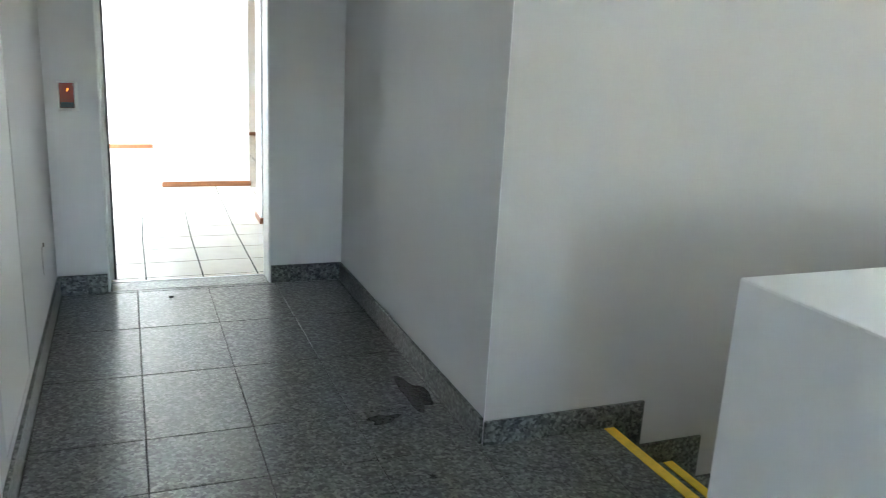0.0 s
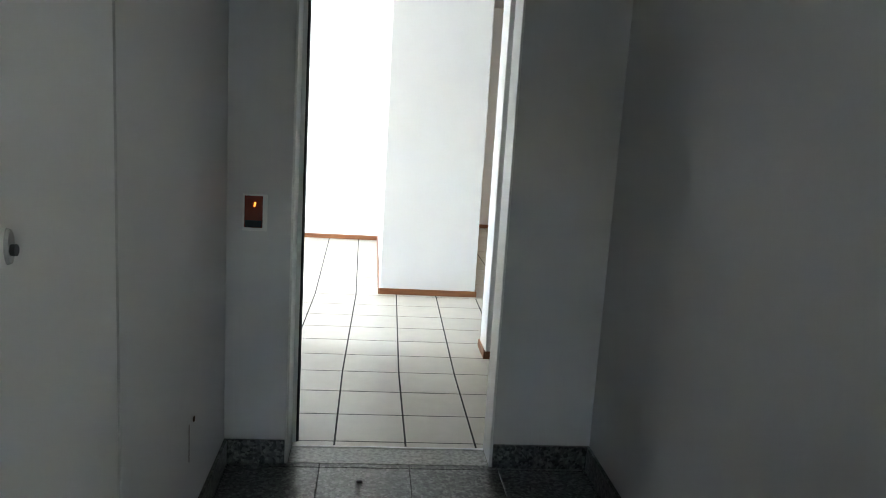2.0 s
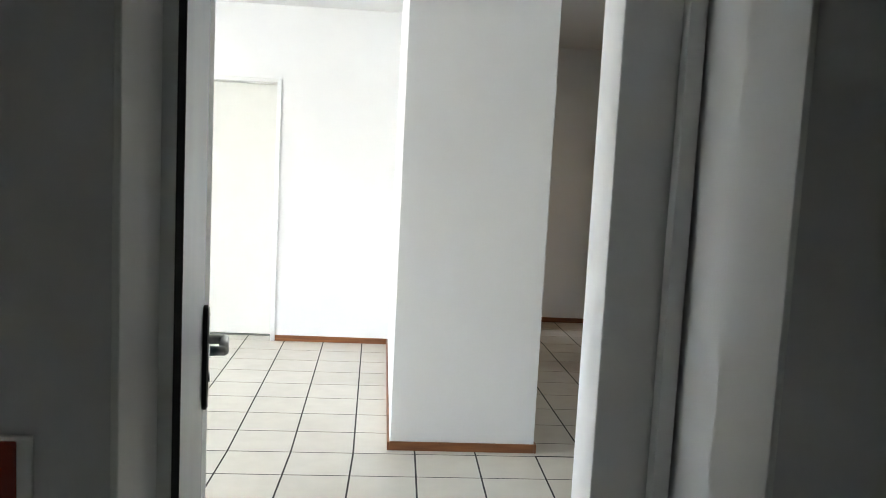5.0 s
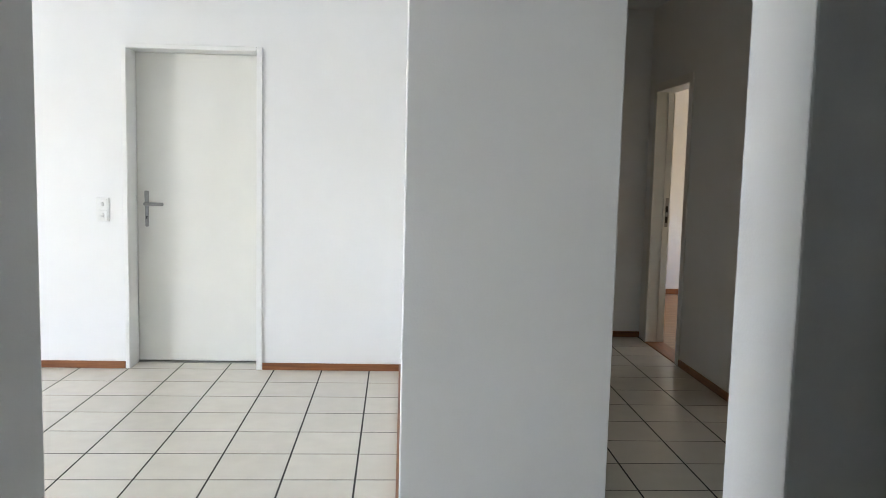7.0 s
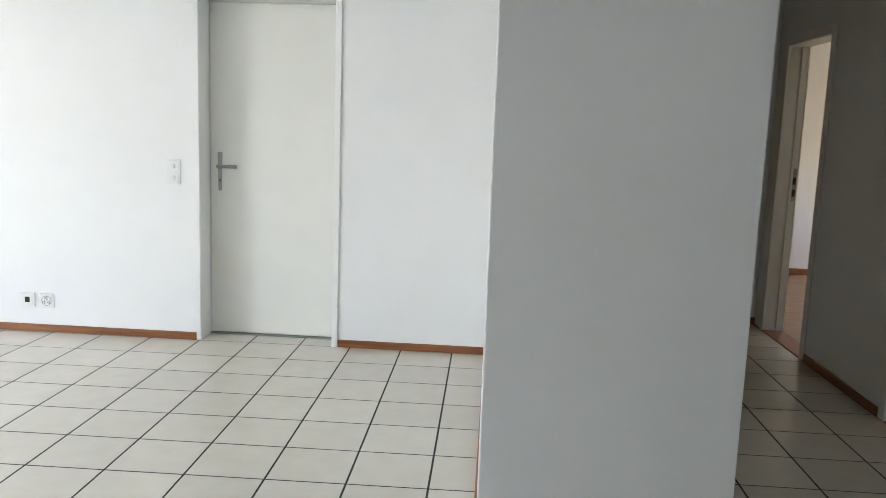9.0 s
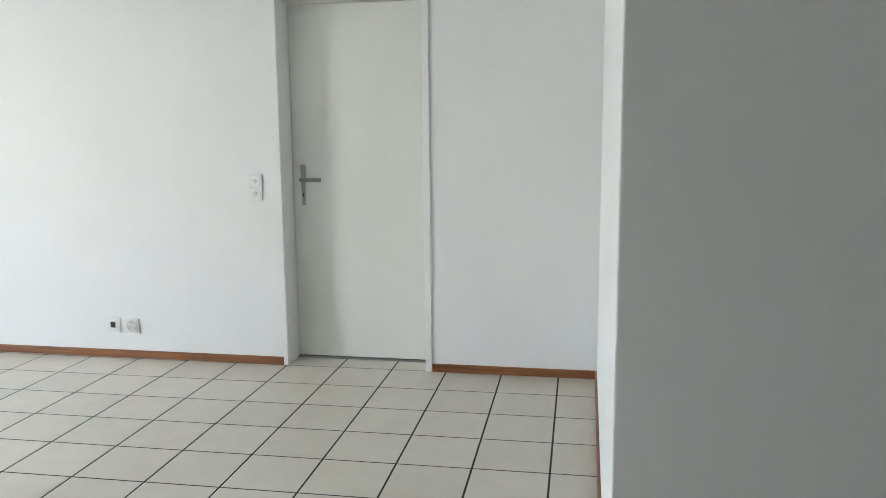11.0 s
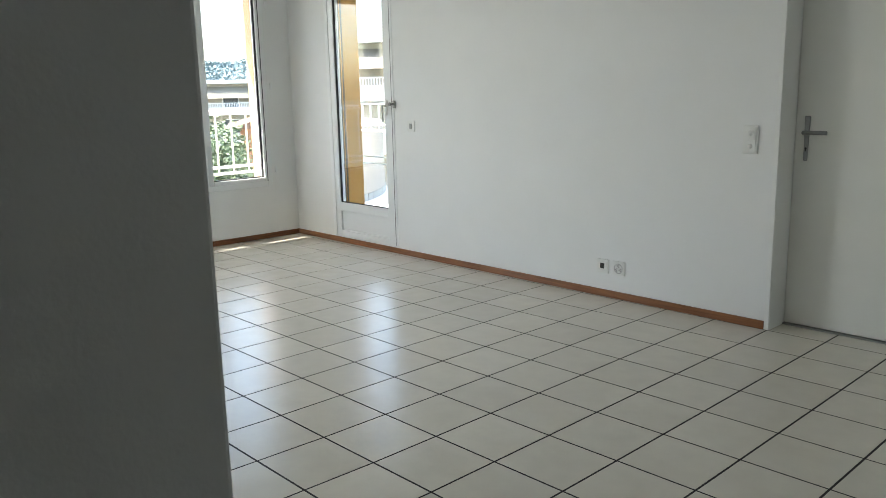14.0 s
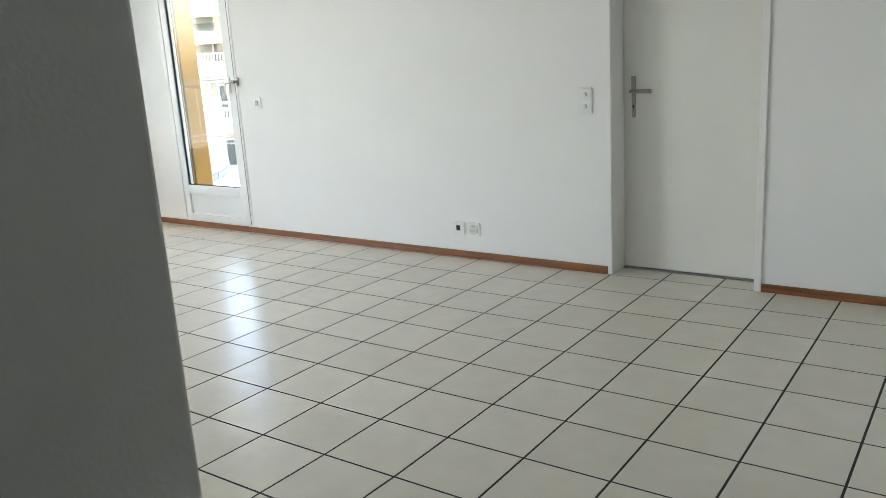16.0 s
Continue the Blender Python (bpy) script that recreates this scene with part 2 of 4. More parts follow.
def thing(name, label, category, group="", place=(0, 0, 0), turn=0.0):
    ob = new(name)
    ob.matrix_world = pose(*place, 0, 0, turn)
    ob.empty_display_size = 0.1
    return tagged(ob, label, category, group)


def structure(name, bm, mat, label, category=""):
    ob = part(name, bm, mat)
    return tagged(ob, label, category, kind="structure")


def smooth(ob):
    for p in ob.data.polygons:
        p.use_smooth = True
    return ob


def wall_x(x0, x1, y0, y1, z0, z1, holes=()):
    """A wall that runs along x, with holes (x from, x to, z from, z to) through it."""
    bm = bmesh.new()
    at = x0
    for a, b, c, d in sorted(holes):
        box(bm, at, a, y0, y1, z0, z1)
        if c > z0:
            box(bm, a, b, y0, y1, z0, c)
        if d < z1:
            box(bm, a, b, y0, y1, d, z1)
        at = b
    return box(bm, at, x1, y0, y1, z0, z1)


def wall_y(x0, x1, y0, y1, z0, z1, holes=()):
    bm = wall_x(y0, y1, x0, x1, z0, z1, holes)
    for v in bm.verts:
        v.co.x, v.co.y = v.co.y, v.co.x
    return bm


# ---- the large structure ----
CEIL = 2.56
ROOM_W, ROOM_E, ROOM_S, ROOM_N = -6.04, 0.189, 1.186, 4.823      # living room
CLOSET_S, CLOSET_E = 2.475, 0.916                                # wall block between room and passage
PASS_E, PASS_N = 2.090, 6.00                                     # passage wall with two doors
STUB_W, STUB_S, STUB_N = 0.790, 0.982, 1.212
ENTRY_Y0, ENTRY_Y1 = -0.420, -0.255                              # entrance wall
LAND_W, LAND_E = -0.446, 1.022                                   # landing passage walls

HALL_W, HALL_E = -0.432, 1.030

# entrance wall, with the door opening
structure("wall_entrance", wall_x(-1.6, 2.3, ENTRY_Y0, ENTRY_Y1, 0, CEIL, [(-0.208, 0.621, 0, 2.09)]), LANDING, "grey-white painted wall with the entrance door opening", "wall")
# hall: short wall beside the entrance door and the living-room's near wall
structure("wall_hall_west", cuboid(HALL_W - 0.15, HALL_W, ENTRY_Y1, ROOM_S, 0, CEIL, bevel=0.006), WALL, "white roughcast wall beside the entrance door", "wall")
structure("wall_south", cuboid(ROOM_W - 0.3, -1.6, ENTRY_Y0, ENTRY_Y1, 0, CEIL), WALL, "white plaster wall of the living room", "wall")
structure("wall_hall_east", cuboid(HALL_E, HALL_E + 0.13, ENTRY_Y1, STUB_S, 0, CEIL), WALL, "white plaster wall of the entrance hall", "wall")
structure("wall_stub", cuboid(STUB_W, PASS_E, STUB_S, STUB_N, 0, CEIL, bevel=0.005), WALL, "white plaster wall end between hall and passage", "wall")
structure("wall_closet", cuboid(ROOM_E, CLOSET_E, CLOSET_S, PASS_N, 0, CEIL, bevel=0.005), WALL, "white plaster wall block between living room and passage", "wall")
# living-room far wall: inner door opening and balcony door opening
D0, D1 = -1.53, -0.712
B0, B1, BZ0, BZ1 = -5.465, -4.580, 0.046, 2.27
structure("wall_north", wall_x(ROOM_W - 0.3, ROOM_E, ROOM_N, ROOM_N + 0.28, 0, CEIL, [(D0, D1, 0, 2.0), (B0, B1, BZ0, BZ1)]), WALL, "long white plaster wall with a door and a balcony door", "wall")
W0, W1, WZ0, WZ1 = 3.921, 4.568, 0.47, 2.19
# unseen opening, added for the living-room lamp
W2, W3 = 0.55, 2.25
V0, V1 = 3.274, 3.919       # second casement, next to the first
structure("wall_west", wall_y(ROOM_W - 0.3, ROOM_W, ENTRY_Y1, ROOM_N, 0, CEIL, [(W2, W3, 0.7, 2.2), (V0, W1, WZ0, WZ1)]), WALL, "white plaster window wall", "wall")
# passage
C0, C1 = 5.10, 5.81       # far door
C2, C3 = 3.28, 4.05       # near door
structure("wall_passage_east", wall_y(PASS_E, PASS_E + 0.12, STUB_N, PASS_N, 0, CEIL, [(C2, C3, 0, 1.90), (C0, C1, 0, 1.93)]), WALL, "white plaster passage wall with two door openings", "wall")
structure("wall_passage_north", cuboid(ROOM_E, PASS_E + 0.12, PASS_N, PASS_N + 0.12, 0, CEIL), WALL, "white plaster end wall of the passage", "wall")
# rooms behind the passage doors
structure("wall_room_north", cuboid(PASS_E + 0.12, 4.6, 8.3, 8.42, 0, CEIL), WALL, "white plaster wall of the far bedroom", "wall")
structure("wall_room_west", cuboid(PASS_E, PASS_E + 0.12, PASS_N + 0.12, 8.42, 0, CEIL), WALL, "white plaster wall of the far bedroom", "wall")
structure("wall_room_divide", cuboid(PASS_E + 0.12, 4.6, 4.86, 4.96, 0, CEIL), WALL, "white plaster wall between two bedrooms", "wall")
structure("wall_room_south", cuboid(PASS_E + 0.12, 4.6, 1.9, 2.0, 0, CEIL), WALL, "white plaster wall of the near bedroom", "wall")
# the two openings are unseen, added to light the bedrooms
structure("wall_room_east", wall_y(4.6, 4.75, 1.9, 8.42, 0, CEIL, [(2.9, 4.1, 0.75, 0.95), (6.3, 7.5, 0.75, 1.3)]), WALL, "white plaster bedroom wall with unseen openings added for light", "wall")
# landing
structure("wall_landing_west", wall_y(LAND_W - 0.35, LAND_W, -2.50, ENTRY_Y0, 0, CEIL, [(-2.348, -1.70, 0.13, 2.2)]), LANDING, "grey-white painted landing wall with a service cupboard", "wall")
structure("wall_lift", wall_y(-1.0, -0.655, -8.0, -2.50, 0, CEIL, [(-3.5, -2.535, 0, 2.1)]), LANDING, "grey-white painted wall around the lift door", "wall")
structure("wall_landing_east", cuboid(LAND_E + 0.003, 5.0, -2.425, -2.1, -2.6, CEIL), DIMMED_PAINT, "off-white stairwell wall, colour darkened to dim its light, with a rounded corner bead", "wall")
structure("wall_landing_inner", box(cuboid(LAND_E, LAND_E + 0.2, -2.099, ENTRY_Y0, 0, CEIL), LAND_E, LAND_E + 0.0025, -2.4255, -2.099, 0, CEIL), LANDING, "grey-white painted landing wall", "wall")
# this wall and the next have unseen openings, added for the landing lamps
structure("wall_landing_south", wall_x(-1.0, 5.0, -8.2, -8.0, -2.6, CEIL, [(-0.28, 0.18, 1.28, 1.72)]), LANDING, "painted landing wall with a small unseen opening added for light", "wall")
structure("wall_stairwell_east", wall_y(4.6, 4.8, -8.0, -2.425, -2.6, CEIL, [(-6.2, -5.85, 1.0, 1.5)]), LANDING, "painted stairwell wall with an unseen opening added for light", "wall")
structure("ceiling_landing", cuboid(-1.0, 5.0, -8.2, ENTRY_Y0, CEIL, CEIL + 0.2), CEILING, "plain white landing ceiling", "ceiling")
structure("ceiling_flat", cuboid(ROOM_W - 0.3, 4.75, ENTRY_Y0, 8.42, CEIL + 0.001, CEIL + 0.2), CEILING, "plain white ceiling of the flat", "ceiling")
# unseen slab, added to block the sun from the landing's south opening
structure("landing_sun_block", cuboid(-1.0, 1.0, -9.6, -8.2, CEIL, CEIL + 0.2), WHITE_RENDER, "unseen white slab added to keep the sun out of the landing opening", "eave")
# unseen eave, its depth set to narrow the sun slits on the floor
structure("roof_overhang", cuboid(ROOM_W - 0.64, ROOM_W - 0.3, -0.4, 5.1, CEIL + 0.002, CEIL + 0.2), WHITE_RENDER, "white rendered eave, added unseen above the window to narrow the sun", "eave")

# sub-floors, on which the pieces lie
structure("floor", cuboid(ROOM_W - 0.3, PASS_E + 0.06, ENTRY_Y0 + 0.01, 6.0, -0.3, -0.0008), GROUT, "cream ceramic tile floor with dark joints", "floor")
structure("floor_landing", cuboid(-1.0, 1.54, -8.0, ENTRY_Y0 + 0.005, -0.25, -0.003), GROUT, "dark speckled granite slab floor of the landing", "floor")
structure("floor_bedroom", cuboid(PASS_E + 0.06, 4.75, 1.9, 8.42, -0.3, -0.004), PARQUET, "oak strip parquet floor of the bedrooms", "floor")


structure("lift_surround", cuboid(-0.652, LAND_W - 0.004, -2.512, -2.501, 0, CEIL, bevel=0.003), GREEN_GREY, "grey-green painted side of the lift niche", "lift surround")
structure("trim", cuboid(LAND_W - 0.012, LAND_W + 0.003, -2.514, -2.49, 0, CEIL, bevel=0.005), PVC, "pale rounded corner bead", "trim")


# ---- skirtings ----
def skirting(name, x0, x1, y0, y1, z1, mat, label):
    return structure(name, cuboid(x0, x1, y0, y1, 0, z1, bevel=0.003), mat, label, "skirting")


SK = 0.045
WOOD = "narrow reddish-brown wooden skirting board"
skirting("baseboard", ROOM_W + 0.012, -1.543, ROOM_N - 0.012, ROOM_N, SK, SKIRT_X, WOOD)
skirting("baseboard", -0.690, ROOM_E - 0.012, ROOM_N - 0.012, ROOM_N, SK, SKIRT_X, WOOD)
skirting("baseboard", ROOM_E - 0.012, ROOM_E, CLOSET_S - 0.012, ROOM_N, SK, SKIRT_Y, WOOD)
skirting("baseboard", ROOM_E, CLOSET_E, CLOSET_S - 0.012, CLOSET_S, SK, SKIRT_X, WOOD)
skirting("baseboard", CLOSET_E, CLOSET_E + 0.012, CLOSET_S - 0.012, PASS_N, SK, SKIRT_Y, WOOD)
skirting("baseboard", ROOM_W, ROOM_W + 0.012, ENTRY_Y1, ROOM_N, SK, SKIRT_Y, WOOD)
skirting("baseboard", HALL_W - 0.15, HALL_W, ROOM_S, ROOM_S + 0.012, SK, SKIRT_X, WOOD)
skirting("baseboard", HALL_W, HALL_W + 0.012, 0.0, ROOM_S + 0.012, SK, SKIRT_Y, WOOD)
skirting("baseboard", STUB_W - 0.012, STUB_W, STUB_S - 0.012, STUB_N + 0.012, SK, SKIRT_Y, WOOD)
skirting("baseboard", STUB_W, 0.962, STUB_S - 0.012, STUB_S, SK, SKIRT_X, WOOD)
skirting("baseboard", STUB_W, PASS_E - 0.012, STUB_N, STUB_N + 0.012, SK, SKIRT_X, WOOD)
skirting("baseboard", PASS_E - 0.012, PASS_E, STUB_N, C2 - 0.05, SK, SKIRT_Y, WOOD)
skirting("baseboard", PASS_E - 0.012, PASS_E, C3 + 0.05, C0 - 0.05, SK, SKIRT_Y, WOOD)
skirting("baseboard", CLOSET_E + 0.012, PASS_E, PASS_N - 0.012, PASS_N, SK, SKIRT_X, WOOD)
skirting("baseboard", PASS_E + 0.12, 4.6, 8.288, 8.3, 0.06, SKIRT_X, WOOD)
STONE = "polished dark granite skirting slab"
skirting("baseboard", LAND_W, LAND_W + 0.014, -2.50, ENTRY_Y0 - 0.014, 0.10, GRANITE, STONE)
skirting("baseboard", LAND_W, -0.210, ENTRY_Y0 - 0.014, ENTRY_Y0, 0.10, GRANITE, STONE)
skirting("baseboard", 0.623, LAND_E, ENTRY_Y0 - 0.014, ENTRY_Y0, 0.10, GRANITE, STONE)
skirting("baseboard", LAND_E - 0.014, LAND_E, -2.425, ENTRY_Y0 - 0.014, 0.10, GRANITE, STONE)


# ---- stairs down from the landing ----
stairs = thing("staircase", "granite staircase going down, yellow strips on its nosings", "stairs")
RISE, GOING, STAIR_Y0, STAIR_Y1 = 0.185, 0.29, -3.47, -2.425
for k in range(10):
    x = 1.555 + GOING * k
    z = -RISE * k
    if k:
        part("step", cuboid(x - GOING - 0.02, x, STAIR_Y0, STAIR_Y1, z - 0.16, z, bevel=0.004), GRANITE, stairs)
    part("nosing_strip", cuboid(x - 0.048, x - 0.006, STAIR_Y0 + 0.01, STAIR_Y1 - 0.02, z, z + 0.003), YELLOW, stairs, "worn yellow anti-slip strip")
    part("stair_skirting", cuboid(LAND_E if not k else x - GOING + 0.125, x + 0.125, STAIR_Y1 - 0.014, STAIR_Y1, z - RISE * 0.95, z + 0.088, bevel=0.003), GRANITE, stairs, "stepped granite skirting")
structure("stair_parapet", cuboid(1.045, 4.6, -4.0, -3.495, -2.6, 0.932, bevel=0.006), LANDING, "white painted stair parapet with a flat top", "parapet")
structure("floor_stair_bottom", cuboid(1.5, 5.0, -8.0, -2.425, -2.7, -2.55), CONCRETE, "dark stairwell floor below", "floor")


# ---- granite slabs of the landing ----
def slab_floor(parent, x0, x1, y0, y1, pitch_x, pitch_y, off_x, off_y, gap, thick, mat, name, edge=0.0015):
    """Lays pieces with recessed joints over a rectangle; whole pieces share one mesh."""
    shared = {}
    i = math.floor((x0 - off_x) / pitch_x)
    made = 0
    while off_x + i * pitch_x < x1:
        shift = 0.0
        j = math.floor((y0 - off_y - shift) / pitch_y)
        while off_y + shift + j * pitch_y < y1:
            a, b = max(x0, off_x + i * pitch_x + gap / 2), min(x1, off_x + (i + 1) * pitch_x - gap / 2)
            c, d = max(y0, off_y + shift + j * pitch_y + gap / 2), min(y1, off_y + shift + (j + 1) * pitch_y - gap / 2)
            j += 1
            if b - a < 0.012 or d - c < 0.012:
                continue
            key = (round(b - a, 3), round(d - c, 3))
            if key not in shared:
                w, h = (b - a) / 2, (d - c) / 2
                bm = bmesh.new()
                e = edge
                top = [bm.verts.new(p) for p in ((-w + e, -h + e, 0), (w - e, -h + e, 0), (w - e, h - e, 0), (-w + e, h - e, 0))]
                mid = [bm.verts.new(p) for p in ((-w, -h, -e), (w, -h, -e), (w, h, -e), (-w, h, -e))]
                low = [bm.verts.new(p) for p in ((-w, -h, -thick), (w, -h, -thick), (w, h, -thick), (-w, h, -thick))]
                bm.faces.new(top)
                for k in range(4):
                    q = (k + 1) % 4
                    bm.faces.new((mid[k], mid[q], top[q], top[k]))
                    bm.faces.new((low[k], low[q], mid[q], mid[k]))
                shared[key] = to_mesh(name, bm, mat)
            ob = new(name, shared[key])
            ob.location = ((a + b) / 2, (c + d) / 2, 0)
            ob.parent = parent
            made += 1
        i += 1
    return made


# ---- doors ----
def frame_mesh(w, h, depth, arch=0.048, proud=0.012, lining=0.015, back=True, arch_right=0.048):
    """Steel door lining with flat architraves: opening from x 0 to w, its face towards -y."""
    bm = bmesh.new()
    for x0, x1, ax0, ax1 in ((0, lining, -arch, lining), (w - lining, w, w - lining, w + arch_right)):
        box(bm, x0, x1, 0, depth, 0, h)
        box(bm, ax0, ax1, -proud, -0.0005, 0, h + arch, bevel=0.003)
        if back:
            box(bm, ax0, ax1, depth + 0.0005, depth + proud, 0, h + arch, bevel=0.003)
    box(bm, lining, w - lining, 0, depth, h - lining, h)
    box(bm, lining, w - lining, -proud, -0.0005, h - lining, h + arch, bevel=0.003)
    if back:
        box(bm, lining, w - lining, depth + 0.0005, depth + proud, h - lining, h + arch, bevel=0.003)
    return bm


def lever_set(parent, x, y, z, reach, mat=STEEL, side=-1, half=0.115):
    """Long oval back plate, round lever and key hole; side -1 faces -y, reach is the lever's way along x."""
    plate = bmesh.new()
    box(plate, x - 0.019, x + 0.019, min(y, y + side * 0.008), max(y, y + side * 0.008), z - half * 1.02, z + half * 0.98, bevel=0.0035)
    for v in plate.verts:
        dz = abs(v.co.z - z) - (half - 0.019)
        if dz > 0:
            v.co.x = x + (v.co.x - x) * max(0.35, math.sqrt(max(0.0, 1 - (dz / 0.021) ** 2)))
    pl = part("back_plate", plate, mat, parent)
    lever = bmesh.new()
    rod(lever, (x, y + side * 0.006, z + 0.03), (x, y + side * 0.05, z + 0.03), 0.0095, 14)
    rod(lever, (x - 0.004 * reach / abs(reach), y + side * 0.047, z + 0.03), (x + reach, y + side * 0.047, z + 0.03), 0.0105, 14)
    bmesh.ops.create_uvsphere(lever, u_segments=12, v_segments=8, radius=0.0095, matrix=Matrix.Translation((x, y + side * 0.047, z + 0.03)))
    smooth(part("lever", lever, mat, parent))
    key = bmesh.new()
    rod(key, (x, y + side * 0.0075, z - 0.052), (x, y + side * 0.0095, z - 0.052), 0.0055, 12)
    box(key, x - 0.003, x + 0.003, min(y + side * 0.0075, y + side * 0.0095), max(y + side * 0.0075, y + side * 0.0095), z - 0.067, z - 0.052)
    part("keyhole", key, BLACK, pl, "dark key hole")
    return pl


# closed door in the long wall
door = thing("door_1", "closed cream-white flush door with a steel lever handle", "door", place=(D0, ROOM_N, 0))
part("door_frame", frame_mesh(D1 - D0, 2.0, 0.28, arch=0.011, back=False, arch_right=0.02), FRAME, door, "white steel door frame")
w = D1 - D0
leaf = part("door_leaf", cuboid(0.0165, w - 0.0165, 0.165, 0.205, 0.012, 1.9835, bevel=0.003), LEAF, door)
part("stop", box(box(cuboid(0.0155, 0.028, 0.207, 0.24, 0, 1.984), w - 0.028, w - 0.0155, 0.207, 0.24, 0, 1.984), 0.028, w - 0.028, 0.207, 0.24, 1.97, 1.984), FRAME, door)
part("threshold_bar", cuboid(0.0155, w - 0.0155, 0.15, 0.215, 0.0, 0.009, bevel=0.002), STEEL, door, "grey metal door sill")
lever_set(door, 0.078, 0.1645, 1.002, 0.115)
structure("wall_behind_door", cuboid(D0 - 0.3, D1 + 0.3, ROOM_N + 0.285, ROOM_N + 0.4, 0, CEIL), WALL, "plain wall behind the closed door", "wall")


def passage_door(y_near, y_far, height, swing, name):
    """Open doorway in the passage's east wall; its leaf stands open in the room behind."""
    w = y_far - y_near
    ob = thing(name, "open doorway with a cream-white steel frame", "door", place=(PASS_E, y_far, 0), turn=-90)
    part("door_frame", frame_mesh(w, height, 0.12), LEAF, ob, "cream-white steel door frame")
    rim = cuboid(0.0155, 0.028, 0.075, 0.09, 0, height - 0.016)
    box(rim, w - 0.028, w - 0.0155, 0.075, 0.09, 0, height - 0.016)
    part("rebate", rim, LEAF, ob)
    return ob


far_door = passage_door(C0, C1, 1.93, 0, "door_2")
part("strike_plate", cuboid(0.0155, 0.0175, 0.092, 0.118, 0.90, 1.12, bevel=0.0005), STEEL, far_door, "steel strike plate in the frame")
for z in (0.955, 1.035):
    part("latch_hole", cuboid(0.0176, 0.019, 0.097, 0.115, z - 0.024, z + 0.024), BLACK, far_door, "dark latch hole")
near_door = passage_door(C2, C3, 1.90, 0, "door_3")
near_leaf = part("door_leaf", cuboid(0.0, 0.74, -0.02, 0.02, 0.012, 1.88, bevel=0.003), LEAF, near_door)
near_leaf.matrix_local = pose(0.03, 0.155, 0, 0, 0, 118)
for z in (0.25, 1.75):
    hinge = bmesh.new()
    rod(hinge, (0.024, 0.135, z - 0.045), (0.024, 0.135, z + 0.045), 0.0075, 12)
    smooth(part("hinge", hinge, STEEL, near_door, "small steel barrel hinge"))
for y0, y1 in ((C0, C1), (C2, C3)):
    structure("threshold", cuboid(PASS_E - 0.01, PASS_E + 0.13, y0 + 0.016, y1 - 0.016, -0.004, 0.006, bevel=0.002), SKIRT_Y, "narrow wooden threshold strip", "threshold")

# entrance door, open into the hall
entry = thing("door_4", "dark teal entrance door standing open inwards", "door", place=(-0.208, ENTRY_Y0, 0))
ew = 0.829
efr = bmesh.new()
box(efr, 0, 0.010, -0.003, 0.165, 0, 2.09, bevel=0.002)
box(efr, ew - 0.010, ew, -0.003, 0.17, 0, 2.09, bevel=0.002)
box(efr, 0.010, ew - 0.010, -0.003, 0.165, 2.02, 2.09, bevel=0.002)
part("door_frame", efr, FRAME, entry, "off-white steel entrance frame")
eleaf = part("door_leaf", cuboid(0.0, 0.05, 0.0, 0.85, 0.012, 2.03, bevel=0.002), TEAL, entry)
eleaf.matrix_local = pose(-0.015, 0.178, 0, 0, 0, 10.0)
part("edge_strip", cuboid(0.0, 0.0405, -0.006, -0.0005, 0.012, 2.03), FRAME, eleaf, "off-white painted door edge")
part("edge_seal", cuboid(0.041, 0.052, -0.006, -0.0005, 0.012, 2.03), BLACK, eleaf, "black rubber seal on the door edge")


def rounded_plate(x0, x1, yc, half, z0, z1):
    """An upright plate with half-round ends, its faces towards -x and +x."""
    bm = bmesh.new()
    rim = [(yc + half * math.cos(a), z1 - half + half * math.sin(a)) for a in (math.pi * k / 10 for k in range(11))]
    rim += [(yc - half * math.cos(a), z0 + half - half * math.sin(a)) for a in (math.pi * k / 10 for k in range(11))]
    low, top = ([bm.verts.new((x, y, z)) for y, z in rim] for x in (x0, x1))
    bm.faces.new(low)
    bm.faces.new(top)
    for k in range(len(rim)):
        q = (k + 1) % len(rim)
        bm.faces.new((low[k], low[q], top[q], top[k]))
    return bm


plate = part("back_plate", rounded_plate(0.0505, 0.0605, 0.78, 0.027, 0.80, 1.055), DARK_METAL, eleaf, "dark edge of the security plate")
part("face_plate", rounded_plate(0.0606, 0.0645, 0.78, 0.0235, 0.804, 1.051), BRIGHT_STEEL, plate, "pale brushed steel face")
for z in (1.033, 0.93):
    screw = bmesh.new()
    rod(screw, (0.0646, 0.78, z), (0.0656, 0.78, z), 0.0045, 10)
    part("screw", screw, DARK_METAL, plate, "dark screw head")
lev = bmesh.new()
rod(lev, (0.06, 0.78, 0.972), (0.102, 0.78, 0.972), 0.012, 14)
rod(lev, (0.1, 0.784, 0.972), (0.1, 0.66, 0.972), 0.0115, 14)
rod(lev, (0.102, 0.662, 0.972), (0.07, 0.662, 0.972), 0.0115, 14)
for p in ((0.1, 0.78, 0.972), (0.1, 0.662, 0.972)):
    bmesh.ops.create_uvsphere(lev, u_segments=12, v_segments=8, radius=0.0112, matrix=Matrix.Translation(p))
smooth(part("lever", lev, BRIGHT_STEEL, eleaf, "returned steel lever"))
cyl = bmesh.new()
rod(cyl, (0.0647, 0.78, 0.88), (0.068, 0.78, 0.88), 0.012, 16)
smooth(part("lock_cylinder", cyl, STEEL, plate))
structure("threshold", cuboid(-0.197, 0.610, ENTRY_Y0 + 0.006, ENTRY_Y1 - 0.012, -0.003, 0.001, bevel=0.0008), THRESHOLD, "light worn granite door sill", "threshold")
